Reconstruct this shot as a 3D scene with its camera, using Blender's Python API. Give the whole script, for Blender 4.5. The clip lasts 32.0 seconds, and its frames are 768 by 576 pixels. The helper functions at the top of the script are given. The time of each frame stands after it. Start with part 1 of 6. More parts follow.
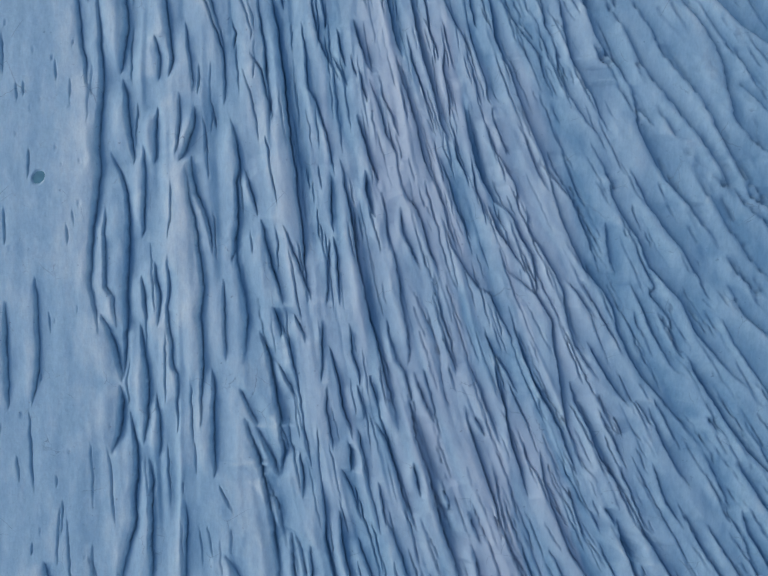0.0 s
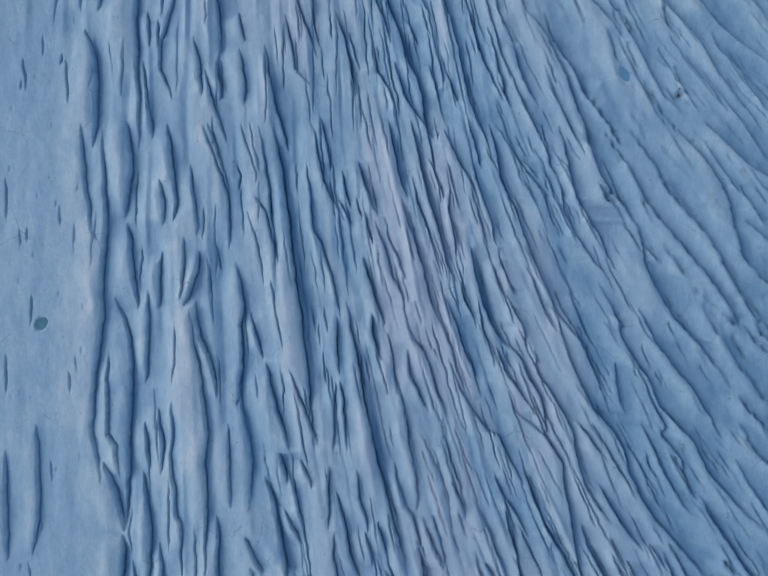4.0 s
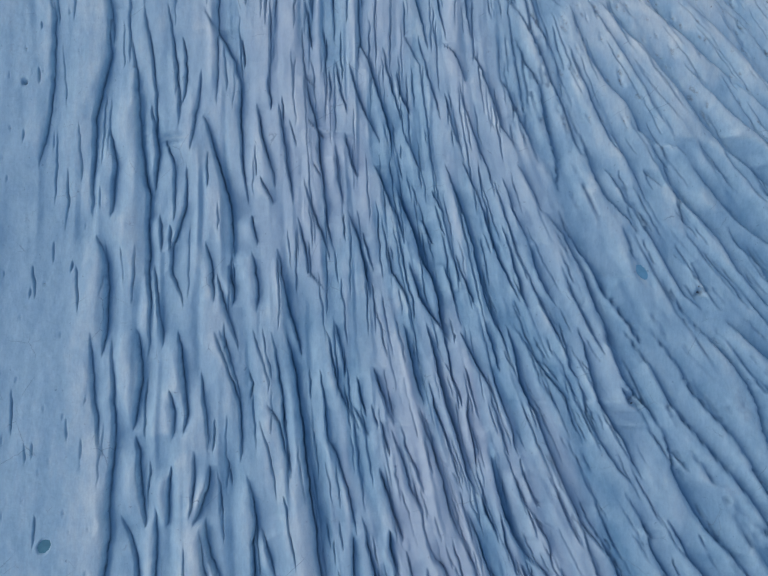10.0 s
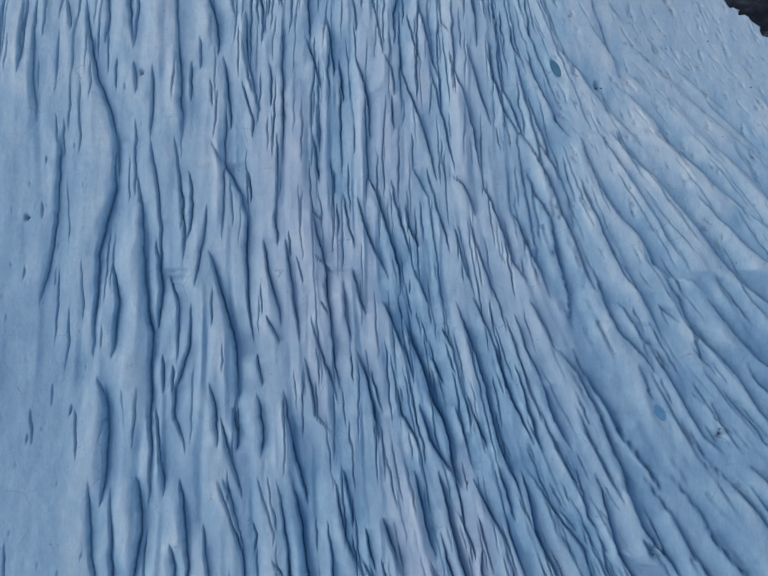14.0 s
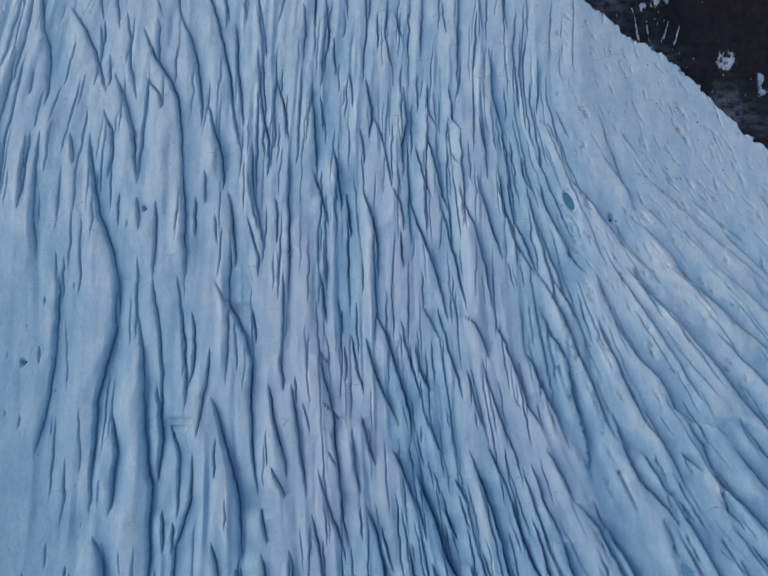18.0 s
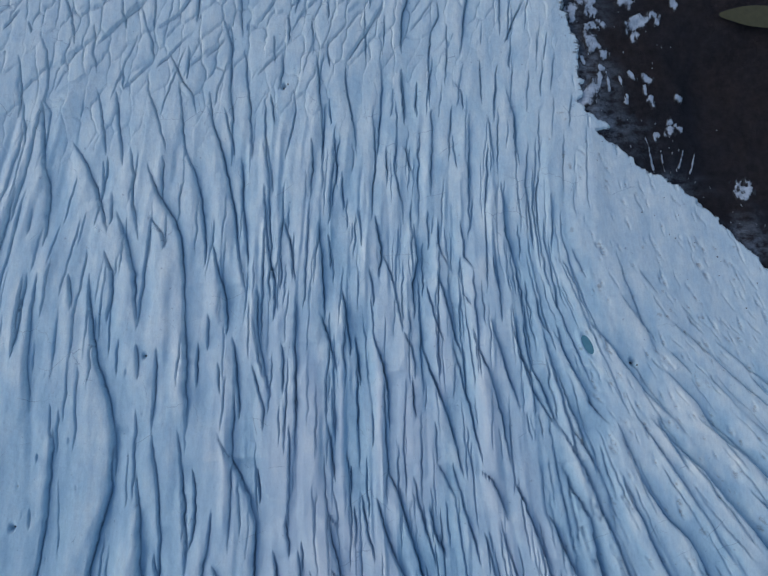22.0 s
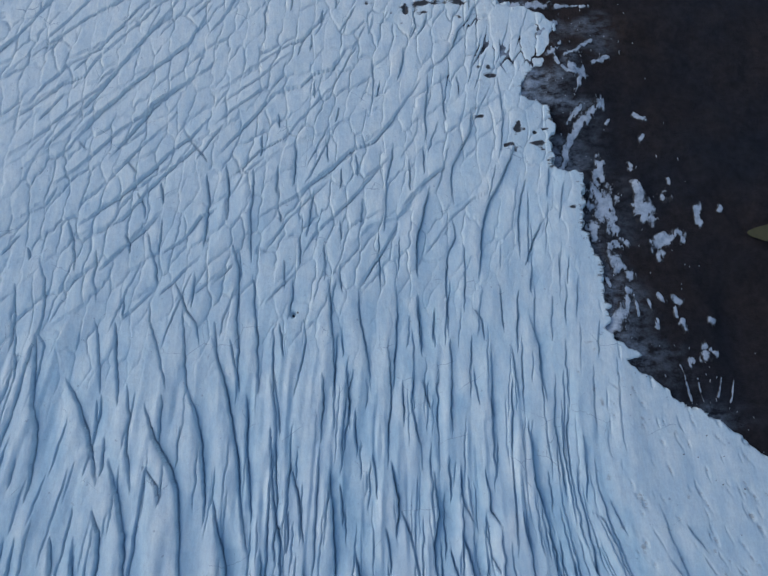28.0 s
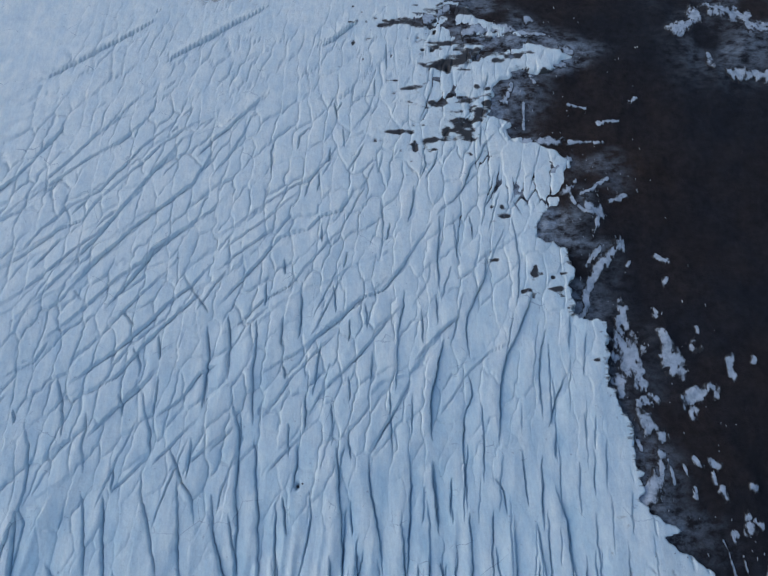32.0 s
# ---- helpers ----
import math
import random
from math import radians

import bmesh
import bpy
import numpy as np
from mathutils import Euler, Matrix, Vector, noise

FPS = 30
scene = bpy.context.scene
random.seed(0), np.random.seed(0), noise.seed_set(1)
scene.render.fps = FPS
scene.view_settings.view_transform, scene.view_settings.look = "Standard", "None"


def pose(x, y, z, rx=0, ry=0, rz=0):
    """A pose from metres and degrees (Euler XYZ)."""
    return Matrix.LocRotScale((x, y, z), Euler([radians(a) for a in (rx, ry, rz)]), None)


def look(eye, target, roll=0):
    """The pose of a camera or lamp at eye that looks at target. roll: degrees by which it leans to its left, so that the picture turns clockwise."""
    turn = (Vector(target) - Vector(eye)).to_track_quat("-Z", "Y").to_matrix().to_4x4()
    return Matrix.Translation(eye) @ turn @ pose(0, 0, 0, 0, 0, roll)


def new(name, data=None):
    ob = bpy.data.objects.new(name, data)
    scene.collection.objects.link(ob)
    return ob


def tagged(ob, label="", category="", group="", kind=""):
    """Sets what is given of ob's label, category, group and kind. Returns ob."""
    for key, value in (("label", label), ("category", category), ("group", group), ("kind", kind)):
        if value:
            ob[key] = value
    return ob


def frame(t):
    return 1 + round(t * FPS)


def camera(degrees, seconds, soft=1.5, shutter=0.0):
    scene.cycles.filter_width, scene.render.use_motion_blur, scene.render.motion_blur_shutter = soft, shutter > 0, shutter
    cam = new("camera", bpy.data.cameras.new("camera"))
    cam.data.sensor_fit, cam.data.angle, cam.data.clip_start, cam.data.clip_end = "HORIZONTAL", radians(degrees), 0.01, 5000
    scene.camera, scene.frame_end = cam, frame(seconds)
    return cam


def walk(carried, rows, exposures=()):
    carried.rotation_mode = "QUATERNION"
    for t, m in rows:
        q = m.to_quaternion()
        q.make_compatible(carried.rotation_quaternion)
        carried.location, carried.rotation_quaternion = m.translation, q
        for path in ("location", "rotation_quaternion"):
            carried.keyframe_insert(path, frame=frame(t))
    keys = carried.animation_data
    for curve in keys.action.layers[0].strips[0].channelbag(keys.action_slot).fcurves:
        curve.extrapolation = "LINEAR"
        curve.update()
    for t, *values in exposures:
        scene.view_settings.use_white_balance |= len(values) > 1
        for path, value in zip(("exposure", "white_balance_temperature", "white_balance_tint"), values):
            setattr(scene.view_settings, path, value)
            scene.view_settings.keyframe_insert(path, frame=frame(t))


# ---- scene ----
cam = camera(70.2, 32.0, soft=1.5)
PATH = [
    (0, -0.00, 0.00, 116.00, -91.08, -0.87, 0.00),
    (0.5, -0.16, 3.21, 115.85, -90.99, -0.87, -0.09),
    (1, -0.32, 6.45, 115.69, -90.87, -0.86, -0.17),
    (1.5, -0.50, 9.72, 115.51, -90.72, -0.86, -0.24),
    (2, -0.67, 13.04, 115.31, -90.52, -0.86, -0.29),
    (2.5, -0.84, 16.41, 115.11, -90.24, -0.87, -0.34),
    (3, -1.03, 19.78, 114.91, -89.92, -0.88, -0.39),
    (3.5, -1.21, 23.10, 114.71, -89.61, -0.90, -0.44),
    (5.5, -2.07, 36.18, 113.87, -88.15, -0.95, -0.70),
    (6, -2.30, 39.23, 113.72, -87.85, -0.96, -0.78),
    (6.5, -2.54, 42.22, 113.60, -87.55, -0.97, -0.87),
    (7, -2.79, 45.12, 113.51, -87.29, -0.98, -0.94),
    (7.5, -3.04, 47.97, 113.42, -87.03, -0.98, -1.00),
    (8, -3.31, 50.83, 113.33, -86.74, -0.96, -1.04),
    (8.5, -3.57, 53.69, 113.24, -86.44, -0.94, -1.06),
    (9, -3.80, 56.54, 113.15, -86.13, -0.93, -1.09),
    (9.5, -4.02, 59.43, 113.05, -85.81, -0.92, -1.12),
    (10, -4.23, 62.33, 112.94, -85.48, -0.90, -1.13),
    (10.5, -4.42, 65.28, 112.83, -85.14, -0.88, -1.14),
    (11, -4.59, 68.25, 112.72, -84.81, -0.87, -1.17),
    (11.5, -4.74, 71.26, 112.60, -84.48, -0.87, -1.20),
    (12, -4.88, 74.28, 112.47, -84.16, -0.87, -1.22),
    (12.5, -5.02, 77.33, 112.35, -83.84, -0.85, -1.23),
    (13, -5.16, 80.42, 112.22, -83.50, -0.84, -1.23),
    (13.5, -5.31, 83.52, 112.09, -83.17, -0.82, -1.25),
    (14, -5.45, 86.64, 111.97, -82.85, -0.81, -1.26),
    (14.5, -5.60, 89.77, 111.87, -82.54, -0.80, -1.26),
    (16.5, -6.21, 102.51, 111.52, -81.36, -0.75, -1.36),
    (17, -6.38, 105.76, 111.43, -81.03, -0.74, -1.39),
    (17.5, -6.56, 109.01, 111.35, -80.71, -0.72, -1.42),
    (18, -6.75, 112.25, 111.28, -80.39, -0.72, -1.46),
    (18.5, -6.94, 115.49, 111.20, -80.07, -0.72, -1.50),
    (19, -7.15, 118.73, 111.12, -79.72, -0.71, -1.54),
    (19.5, -7.36, 121.97, 111.03, -79.36, -0.70, -1.56),
    (20, -7.57, 125.18, 110.97, -78.98, -0.70, -1.59),
    (20.5, -7.78, 128.37, 110.92, -78.60, -0.70, -1.61),
    (21, -8.00, 131.53, 110.89, -78.20, -0.71, -1.64),
    (21.5, -8.21, 134.65, 110.87, -77.80, -0.73, -1.68),
    (22, -8.43, 137.77, 110.87, -77.38, -0.74, -1.72),
    (22.5, -8.65, 140.93, 110.89, -76.90, -0.75, -1.75),
    (23, -8.86, 144.11, 110.92, -76.37, -0.76, -1.78),
    (23.5, -9.05, 147.29, 110.97, -75.80, -0.76, -1.81),
    (24, -9.24, 150.47, 111.03, -75.21, -0.75, -1.83),
    (24.5, -9.42, 153.64, 111.11, -74.62, -0.74, -1.85),
    (25, -9.59, 156.78, 111.20, -74.02, -0.73, -1.88),
    (25.5, -9.76, 159.91, 111.29, -73.43, -0.71, -1.90),
    (27.5, -10.42, 172.44, 111.63, -70.99, -0.65, -1.94),
    (28, -10.59, 175.58, 111.74, -70.36, -0.63, -1.95),
    (28.5, -10.76, 178.70, 111.86, -69.72, -0.61, -1.96),
    (29, -10.94, 181.80, 111.99, -69.11, -0.60, -1.97),
    (29.5, -11.11, 184.88, 112.15, -68.48, -0.58, -1.99),
    (30, -11.28, 187.93, 112.33, -67.84, -0.55, -2.00),
    (30.5, -11.45, 190.97, 112.52, -67.21, -0.52, -2.01),
    (31, -11.61, 193.99, 112.70, -66.57, -0.50, -2.04),
    (31.5, -11.76, 197.00, 112.90, -65.94, -0.48, -2.06),
    (32, -11.92, 200.00, 113.09, -65.31, -0.46, -2.08),
]

walk(cam, [(t, pose(x, y, z, 90 + pitch, roll, yaw)) for t, x, y, z, pitch, roll, yaw in PATH],
     [(0, 0.71), (20, 0.71), (32, 0.83)])

# ---- sky and sun: a dull, blue evening light from the west ----
world = bpy.data.worlds.new("sky")
scene.world = world
world.use_nodes = True
SUN_HEIGHT, SUN_FROM = 34.0, 283.0  # degrees above the ground; compass bearing with +y as north
sky = world.node_tree.nodes.new("ShaderNodeTexSky")
sky.sky_type, sky.sun_disc = "NISHITA", False
sky.sun_elevation, sky.sun_rotation = radians(SUN_HEIGHT), radians(SUN_FROM)
backlight = world.node_tree.nodes["Background"]
backlight.inputs["Strength"].default_value = 0.089
world.node_tree.links.new(sky.outputs[0], backlight.inputs["Color"])
sun = new("sun", bpy.data.lights.new("sun", "SUN"))
sun.data.energy, sun.data.angle, sun.data.color = 0.28, radians(32), (1.0, 0.98, 0.96)
sun.matrix_world = look((200 * math.sin(radians(SUN_FROM)), 200 * math.cos(radians(SUN_FROM)), 200 * math.tan(radians(SUN_HEIGHT))), (0, 0, 0))


# ---- materials ----
def material(name, rough=0.8):
    m = bpy.data.materials.new(name)
    m.use_nodes = True
    nodes, links = m.node_tree.nodes, m.node_tree.links
    shader = nodes["Principled BSDF"]
    shader.inputs["Roughness"].default_value = rough
    return m, nodes, links, shader


def coordinates(nodes, links, scale=(1, 1, 1)):
    place, mapping = nodes.new("ShaderNodeTexCoord"), nodes.new("ShaderNodeMapping")
    mapping.inputs["Scale"].default_value = scale
    links.new(place.outputs["Object"], mapping.inputs["Vector"])
    return mapping.outputs[0]


def grain(nodes, links, where, scale, detail=4.0, rough=0.55):
    n = nodes.new("ShaderNodeTexNoise")
    n.inputs["Scale"].default_value, n.inputs["Detail"].default_value, n.inputs["Roughness"].default_value = scale, detail, rough
    links.new(where, n.inputs["Vector"])
    return n.outputs["Fac"]


def ramp(nodes, links, value, *stops):
    r = nodes.new("ShaderNodeValToRGB")
    while len(r.color_ramp.elements) < len(stops):
        r.color_ramp.elements.new(0.5)
    for e, (at, colour) in zip(r.color_ramp.elements, stops):
        e.position, e.color = at, (*colour, 1)
    links.new(value, r.inputs[0])
    return r.outputs[0]


def blend(nodes, links, kind, fac, a, b):
    m = nodes.new("ShaderNodeMix")
    m.data_type, m.blend_type = "RGBA", kind
    for socket, v in ((m.inputs[0], fac), (m.inputs[6], a), (m.inputs[7], b)):
        if isinstance(v, (int, float)):
            socket.default_value = v
        elif isinstance(v, tuple):
            socket.default_value = (*v, 1)
        else:
            links.new(v, socket)
    return m.outputs[2]


def relief(nodes, links, shader, height, strength, distance):
    b = nodes.new("ShaderNodeBump")
    b.inputs["Strength"].default_value, b.inputs["Distance"].default_value = strength, distance
    links.new(height, b.inputs["Height"])
    links.new(b.outputs[0], shader.inputs["Normal"])


def ice_material():
    m, nodes, links, shader = material("glacier ice", 0.6)
    at = coordinates(nodes, links)
    along = coordinates(nodes, links, (1.0, 0.3, 1.0))
    crust_shade = nodes.new("ShaderNodeAttribute")
    crust_shade.attribute_name = "crust_shade"  # how far rotten white crust covers blue ice, with the walls' shade painted in
    dirt = nodes.new("ShaderNodeAttribute")
    dirt.attribute_name = "dirt"
    broken = blend(nodes, links, "LINEAR_LIGHT", 0.16, crust_shade.outputs["Color"], ramp(nodes, links, grain(nodes, links, along, 0.5, 6), (0.25, (0, 0, 0)), (0.75, (1, 1, 1))))
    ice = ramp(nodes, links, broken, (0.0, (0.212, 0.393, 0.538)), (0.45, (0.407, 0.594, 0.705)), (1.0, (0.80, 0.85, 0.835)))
    streak = ramp(nodes, links, grain(nodes, links, along, 2.2, 5), (0.35, (0.88, 0.895, 0.915)), (0.6, (1.02, 1.02, 1.02)))
    ice = blend(nodes, links, "MULTIPLY", 0.7, ice, streak)
    fine = ramp(nodes, links, grain(nodes, links, at, 3.2, 6, 0.7), (0.32, (0.94, 0.945, 0.955)), (0.62, (1.04, 1.04, 1.035)))
    ice = blend(nodes, links, "MULTIPLY", 0.9, ice, fine)
    blotch = ramp(nodes, links, grain(nodes, links, at, 0.22, 5, 0.6), (0.35, (0.93, 0.955, 0.975)), (0.65, (1.04, 1.025, 1.0)))
    ice = blend(nodes, links, "MULTIPLY", 1.0, ice, blotch)
    dust = nodes.new("ShaderNodeAttribute")
    dust.attribute_name = "dust"
    ice = blend(nodes, links, "MIX", dust.outputs["Fac"], ice, (0.58, 0.62, 0.69))
    specks = ramp(nodes, links, grain(nodes, links, at, 1.7, 8, 0.7), (0.585, (0, 0, 0)), (0.75, (1, 1, 1)))
    soil = blend(nodes, links, "MULTIPLY", 1.0, specks, dirt.outputs["Color"])
    ice = blend(nodes, links, "MIX", soil, ice, (0.16, 0.15, 0.15))
    film = ramp(nodes, links, dirt.outputs["Fac"], (0.42, (0, 0, 0)), (1.0, (0.75, 0.75, 0.75)))
    patchy = ramp(nodes, links, grain(nodes, links, coordinates(nodes, links, (0.8, 1.6, 1.0)), 0.9, 9, 0.7), (0.43, (0, 0, 0)), (0.57, (1, 1, 1)))
    film = blend(nodes, links, "MULTIPLY", 1.0, film, patchy)
    ice = blend(nodes, links, "MIX", film, ice, (0.13, 0.125, 0.125))
    waste = nodes.new("ShaderNodeAttribute")
    waste.attribute_name = "debris"
    wisps = grain(nodes, links, coordinates(nodes, links, (0.6, 1.5, 1.0)), 0.55, 9, 0.7)
    waste = ramp(nodes, links, blend(nodes, links, "LINEAR_LIGHT", 1.3, waste.outputs["Color"], wisps), (0.50, (0, 0, 0)), (0.80, (0.98, 0.98, 0.98)))
    ice = blend(nodes, links, "MIX", waste, ice, (0.028, 0.026, 0.028))
    pits = ramp(nodes, links, grain(nodes, links, at, 0.9, 3, 0.5), (0.70, (1, 1, 1)), (0.77, (0.55, 0.58, 0.64)))
    ice = blend(nodes, links, "MULTIPLY", 0.8, ice, pits)
    bent = blend(nodes, links, "LINEAR_LIGHT", 0.9, coordinates(nodes, links), grain(nodes, links, at, 0.35, 5, 0.6))
    cells = nodes.new("ShaderNodeTexVoronoi")
    cells.feature = "DISTANCE_TO_EDGE"
    cells.inputs["Scale"].default_value = 0.13
    links.new(bent, cells.inputs["Vector"])
    hair = ramp(nodes, links, cells.outputs["Distance"], (0.003, (1, 1, 1)), (0.010, (0, 0, 0)))
    some = ramp(nodes, links, grain(nodes, links, at, 0.11, 4, 0.6), (0.55, (0, 0, 0)), (0.63, (0.7, 0.7, 0.7)))
    hair = blend(nodes, links, "MULTIPLY", 1.0, hair, some)
    ice = blend(nodes, links, "MIX", hair, ice, (0.20, 0.30, 0.40))
    links.new(ice, shader.inputs["Base Color"])
    relief(nodes, links, shader, grain(nodes, links, at, 1.1, 10, 0.68), 0.5, 0.25)
    return m


def snow_material():
    m, nodes, links, shader = material("old snow", 0.75)
    at = coordinates(nodes, links)
    c = ramp(nodes, links, grain(nodes, links, at, 0.7, 6), (0.3, (0.24, 0.29, 0.35)), (0.6, (0.46, 0.52, 0.585)))
    s = ramp(nodes, links, grain(nodes, links, at, 2.5, 6, 0.7), (0.58, (1, 1, 1)), (0.75, (0.35, 0.34, 0.34)))
    whole = nodes.new("ShaderNodeAttribute")
    whole.attribute_name = "whole"  # thick in the middle of a patch, worn through towards its rim
    wear = grain(nodes, links, coordinates(nodes, links, (1.0, 0.45, 1.0)), 0.9, 9, 0.7)
    cover = ramp(nodes, links, blend(nodes, links, "LINEAR_LIGHT", 0.8, whole.outputs["Color"], wear), (0.42, (0, 0, 0)), (0.80, (1, 1, 1)))
    snow = blend(nodes, links, "MULTIPLY", 0.8, c, s)
    links.new(blend(nodes, links, "MIX", cover, (0.017, 0.017, 0.020), snow), shader.inputs["Base Color"])
    relief(nodes, links, shader, grain(nodes, links, at, 1.5, 6), 0.5, 0.3)
    return m


def rock_material():
    m, nodes, links, shader = material("dark wet rock", 0.85)
    at = coordinates(nodes, links)
    c = ramp(nodes, links, grain(nodes, links, at, 0.02, 5), (0.42, (0.013, 0.014, 0.018)), (0.66, (0.027, 0.019, 0.016)))
    s = ramp(nodes, links, grain(nodes, links, at, 0.6, 8, 0.7), (0.3, (0.55, 0.55, 0.6)), (0.75, (1.7, 1.65, 1.7)))
    bare = blend(nodes, links, "MULTIPLY", 1.0, c, s)
    veil = nodes.new("ShaderNodeAttribute")
    veil.attribute_name = "veil"  # where a thin veil of old snow clings to the rock
    streaky = coordinates(nodes, links, (0.55, 0.9, 1.0))
    cling = ramp(nodes, links, grain(nodes, links, streaky, 0.55, 9, 0.68), (0.40, (0, 0, 0)), (0.62, (1, 1, 1)))
    cover = blend(nodes, links, "MULTIPLY", 1.0, cling, veil.outputs["Color"])
    links.new(blend(nodes, links, "MIX", cover, bare, (0.30, 0.355, 0.42)), shader.inputs["Base Color"])
    shader.inputs["Specular IOR Level"].default_value = 0.2
    relief(nodes, links, shader, grain(nodes, links, at, 0.8, 10, 0.65), 0.8, 0.6)
    return m


def water_material(name, colour):
    m, nodes, links, shader = material(name, 0.12)
    at = coordinates(nodes, links)
    c = ramp(nodes, links, grain(nodes, links, at, 0.6, 4), (0.3, tuple(0.8 * v for v in colour)), (0.7, colour))
    links.new(c, shader.inputs["Base Color"])
    relief(nodes, links, shader, grain(nodes, links, at, 3.0, 3), 0.1, 0.05)
    return m


ICE, SNOW, ROCK = ice_material(), snow_material(), rock_material()
MELT, MELT_PALE, SILT = water_material("turquoise meltwater", (0.13, 0.32, 0.39)), water_material("pale blue meltwater", (0.20, 0.44, 0.60)), water_material("silty water", (0.085, 0.075, 0.028))


# ---- the lie of the land ----
def smooth(a, b, v):
    t = np.clip((v - a) / (b - a), 0, 1)
    return t * t * (3 - 2 * t)


TABLES = {}


def lattice(rng, x, y, sx, sy, seed):
    """Smooth value noise from -1 to 1 with cells of sx by sy metres."""
    if seed not in TABLES:
        TABLES[seed] = np.random.RandomState(seed).uniform(-1, 1, (257, 257))
    table = TABLES[seed]
    gx, gy = x / sx + 1000.37, y / sy + 1000.71
    ix, iy = np.floor(gx).astype(int), np.floor(gy).astype(int)
    fx, fy = gx - ix, gy - iy
    fx, fy = fx * fx * (3 - 2 * fx), fy * fy * (3 - 2 * fy)
    a, b, c, d = table[ix % 257, iy % 257], table[(ix + 1) % 257, iy % 257], table[ix % 257, (iy + 1) % 257], table[(ix + 1) % 257, (iy + 1) % 257]
    return (a * (1 - fx) + b * fx) * (1 - fy) + (c * (1 - fx) + d * fx) * fy


def cloudy(x, y, size, seed, octaves=4):
    return sum(lattice(0, x, y, size / 2 ** k, size / 2 ** k, seed + k) / 1.9 ** k for k in range(octaves))


def base_height(x, y):
    """The long swell of the glacier: it climbs ahead and sags towards its margin."""
    z = np.interp(y, (-80, 30, 80, 140, 190, 215, 240, 275, 300, 380), (0, 0, -2.5, -3, -2, 0.5, 3.5, 7, 9, 14))
    return z - 2.5 * smooth(35, 75, x) * smooth(120, 170, y) * smooth(230, 200, y)


def margin_x(y):
    """Where the ice ends against the rock, as x for each y."""
    return np.interp(y, (120.0, 163.5, 181.6, 183.9, 186.1, 187.4, 188.1, 189.0, 189.8, 193.6, 196.2, 197.5, 199.2, 200.0, 202.2, 203.4, 205.2, 210.7, 216.8, 220.0, 223.6, 227.0, 230.4, 234.0, 240.2, 241.0, 245.3, 249.1, 252.0, 259.7, 260.8, 264.0, 268.8, 271.7, 279.9, 284.1, 288.3, 292.8, 298.4, 305.6, 308.7, 310.5, 315.4, 318.3, 322.8, 332.0, 380.0),
                     (122.0, 82.0, 66.2, 63.3, 62.1, 58.4, 60.9, 54.1, 52.5, 50.8, 48.3, 44.6, 43.1, 47.3, 42.7, 41.1, 39.5, 40.4, 40.9, 40.2, 38.7, 37.6, 37.3, 38.2, 37.9, 33.3, 32.1, 31.6, 33.0, 33.1, 25.7, 27.0, 29.6, 36.1, 38.2, 36.4, 25.5, 20.2, 22.0, 23.8, 33.0, 39.7, 40.4, 35.7, 27.1, 14.0, 5.0))


# the lean of the crevasses against straight ahead, in degrees (clockwise), at places of the glacier
LEANS = [(-80, -60, 0), (-40, -60, -2), (-10, -60, -12), (20, -60, -20), (50, -60, -27), (80, -60, -33),
         (-80, 0, 0), (-40, 0, -1), (-12, 0, -8), (15, 0, -17), (45, 0, -26), (80, 0, -33),
         (-80, 70, 1), (-45, 70, 0), (-15, 70, -3), (10, 70, -11), (40, 70, -24), (80, 70, -36),
         (-80, 140, -3), (-40, 140, 0), (0, 140, 0), (20, 140, 0), (36, 150, -20), (60, 140, -36),
         (-80, 190, 10), (-40, 190, 2), (0, 190, 3), (30, 190, 4), (60, 170, -5)]
LEANS_FAR = [(-80, 225, 28), (-40, 230, 28), (0, 230, 18), (35, 230, 8), (-90, 270, 42), (-40, 270, 40), (0, 270, 30), (30, 270, 20),
             (-90, 330, 55), (-40, 330, 55), (10, 330, 45)]


def lean(x, y):
    total, weight = 0.0, 0.0
    for px, py, a in LEANS + LEANS_FAR:
        w = 1.0 / (((x - px) / 1.0) ** 2 + ((y - py) / 1.6) ** 2 + 60.0) ** 2
        total, weight = total + w * a, weight + w
    return np.radians(total / weight)


def drawn_out(x, y, cell, reach, seed):
    """Noise smeared along the crevasses: sampled step by step up and down their lines."""
    total = np.zeros_like(x)
    for way in (1, -1):
        px, py = x.copy(), y.copy()
        steps = 8
        for k in range(steps):
            total += lattice(0, px, py, cell, cell * 1.5, seed) * (1 - 0.6 * k / steps)
            a = LEAN[np.clip(np.round((py + 78) / 1.2), 0, LEAN.shape[0] - 1).astype(int), np.clip(np.round((px + 130) / 0.5), 0, LEAN.shape[1] - 1).astype(int)]
            px, py = px + way * reach / steps * np.sin(a), py + way * reach / steps * np.cos(a)
    return total / 4.2


YS = np.concatenate((np.arange(-72, 190, 0.47), np.arange(190, 300, 0.33), np.arange(300, 366, 0.7)))
CX, CY = np.meshgrid(np.arange(-130, 131, 0.5), np.arange(-78, 378, 1.2))
LEAN = lean(CX, CY)


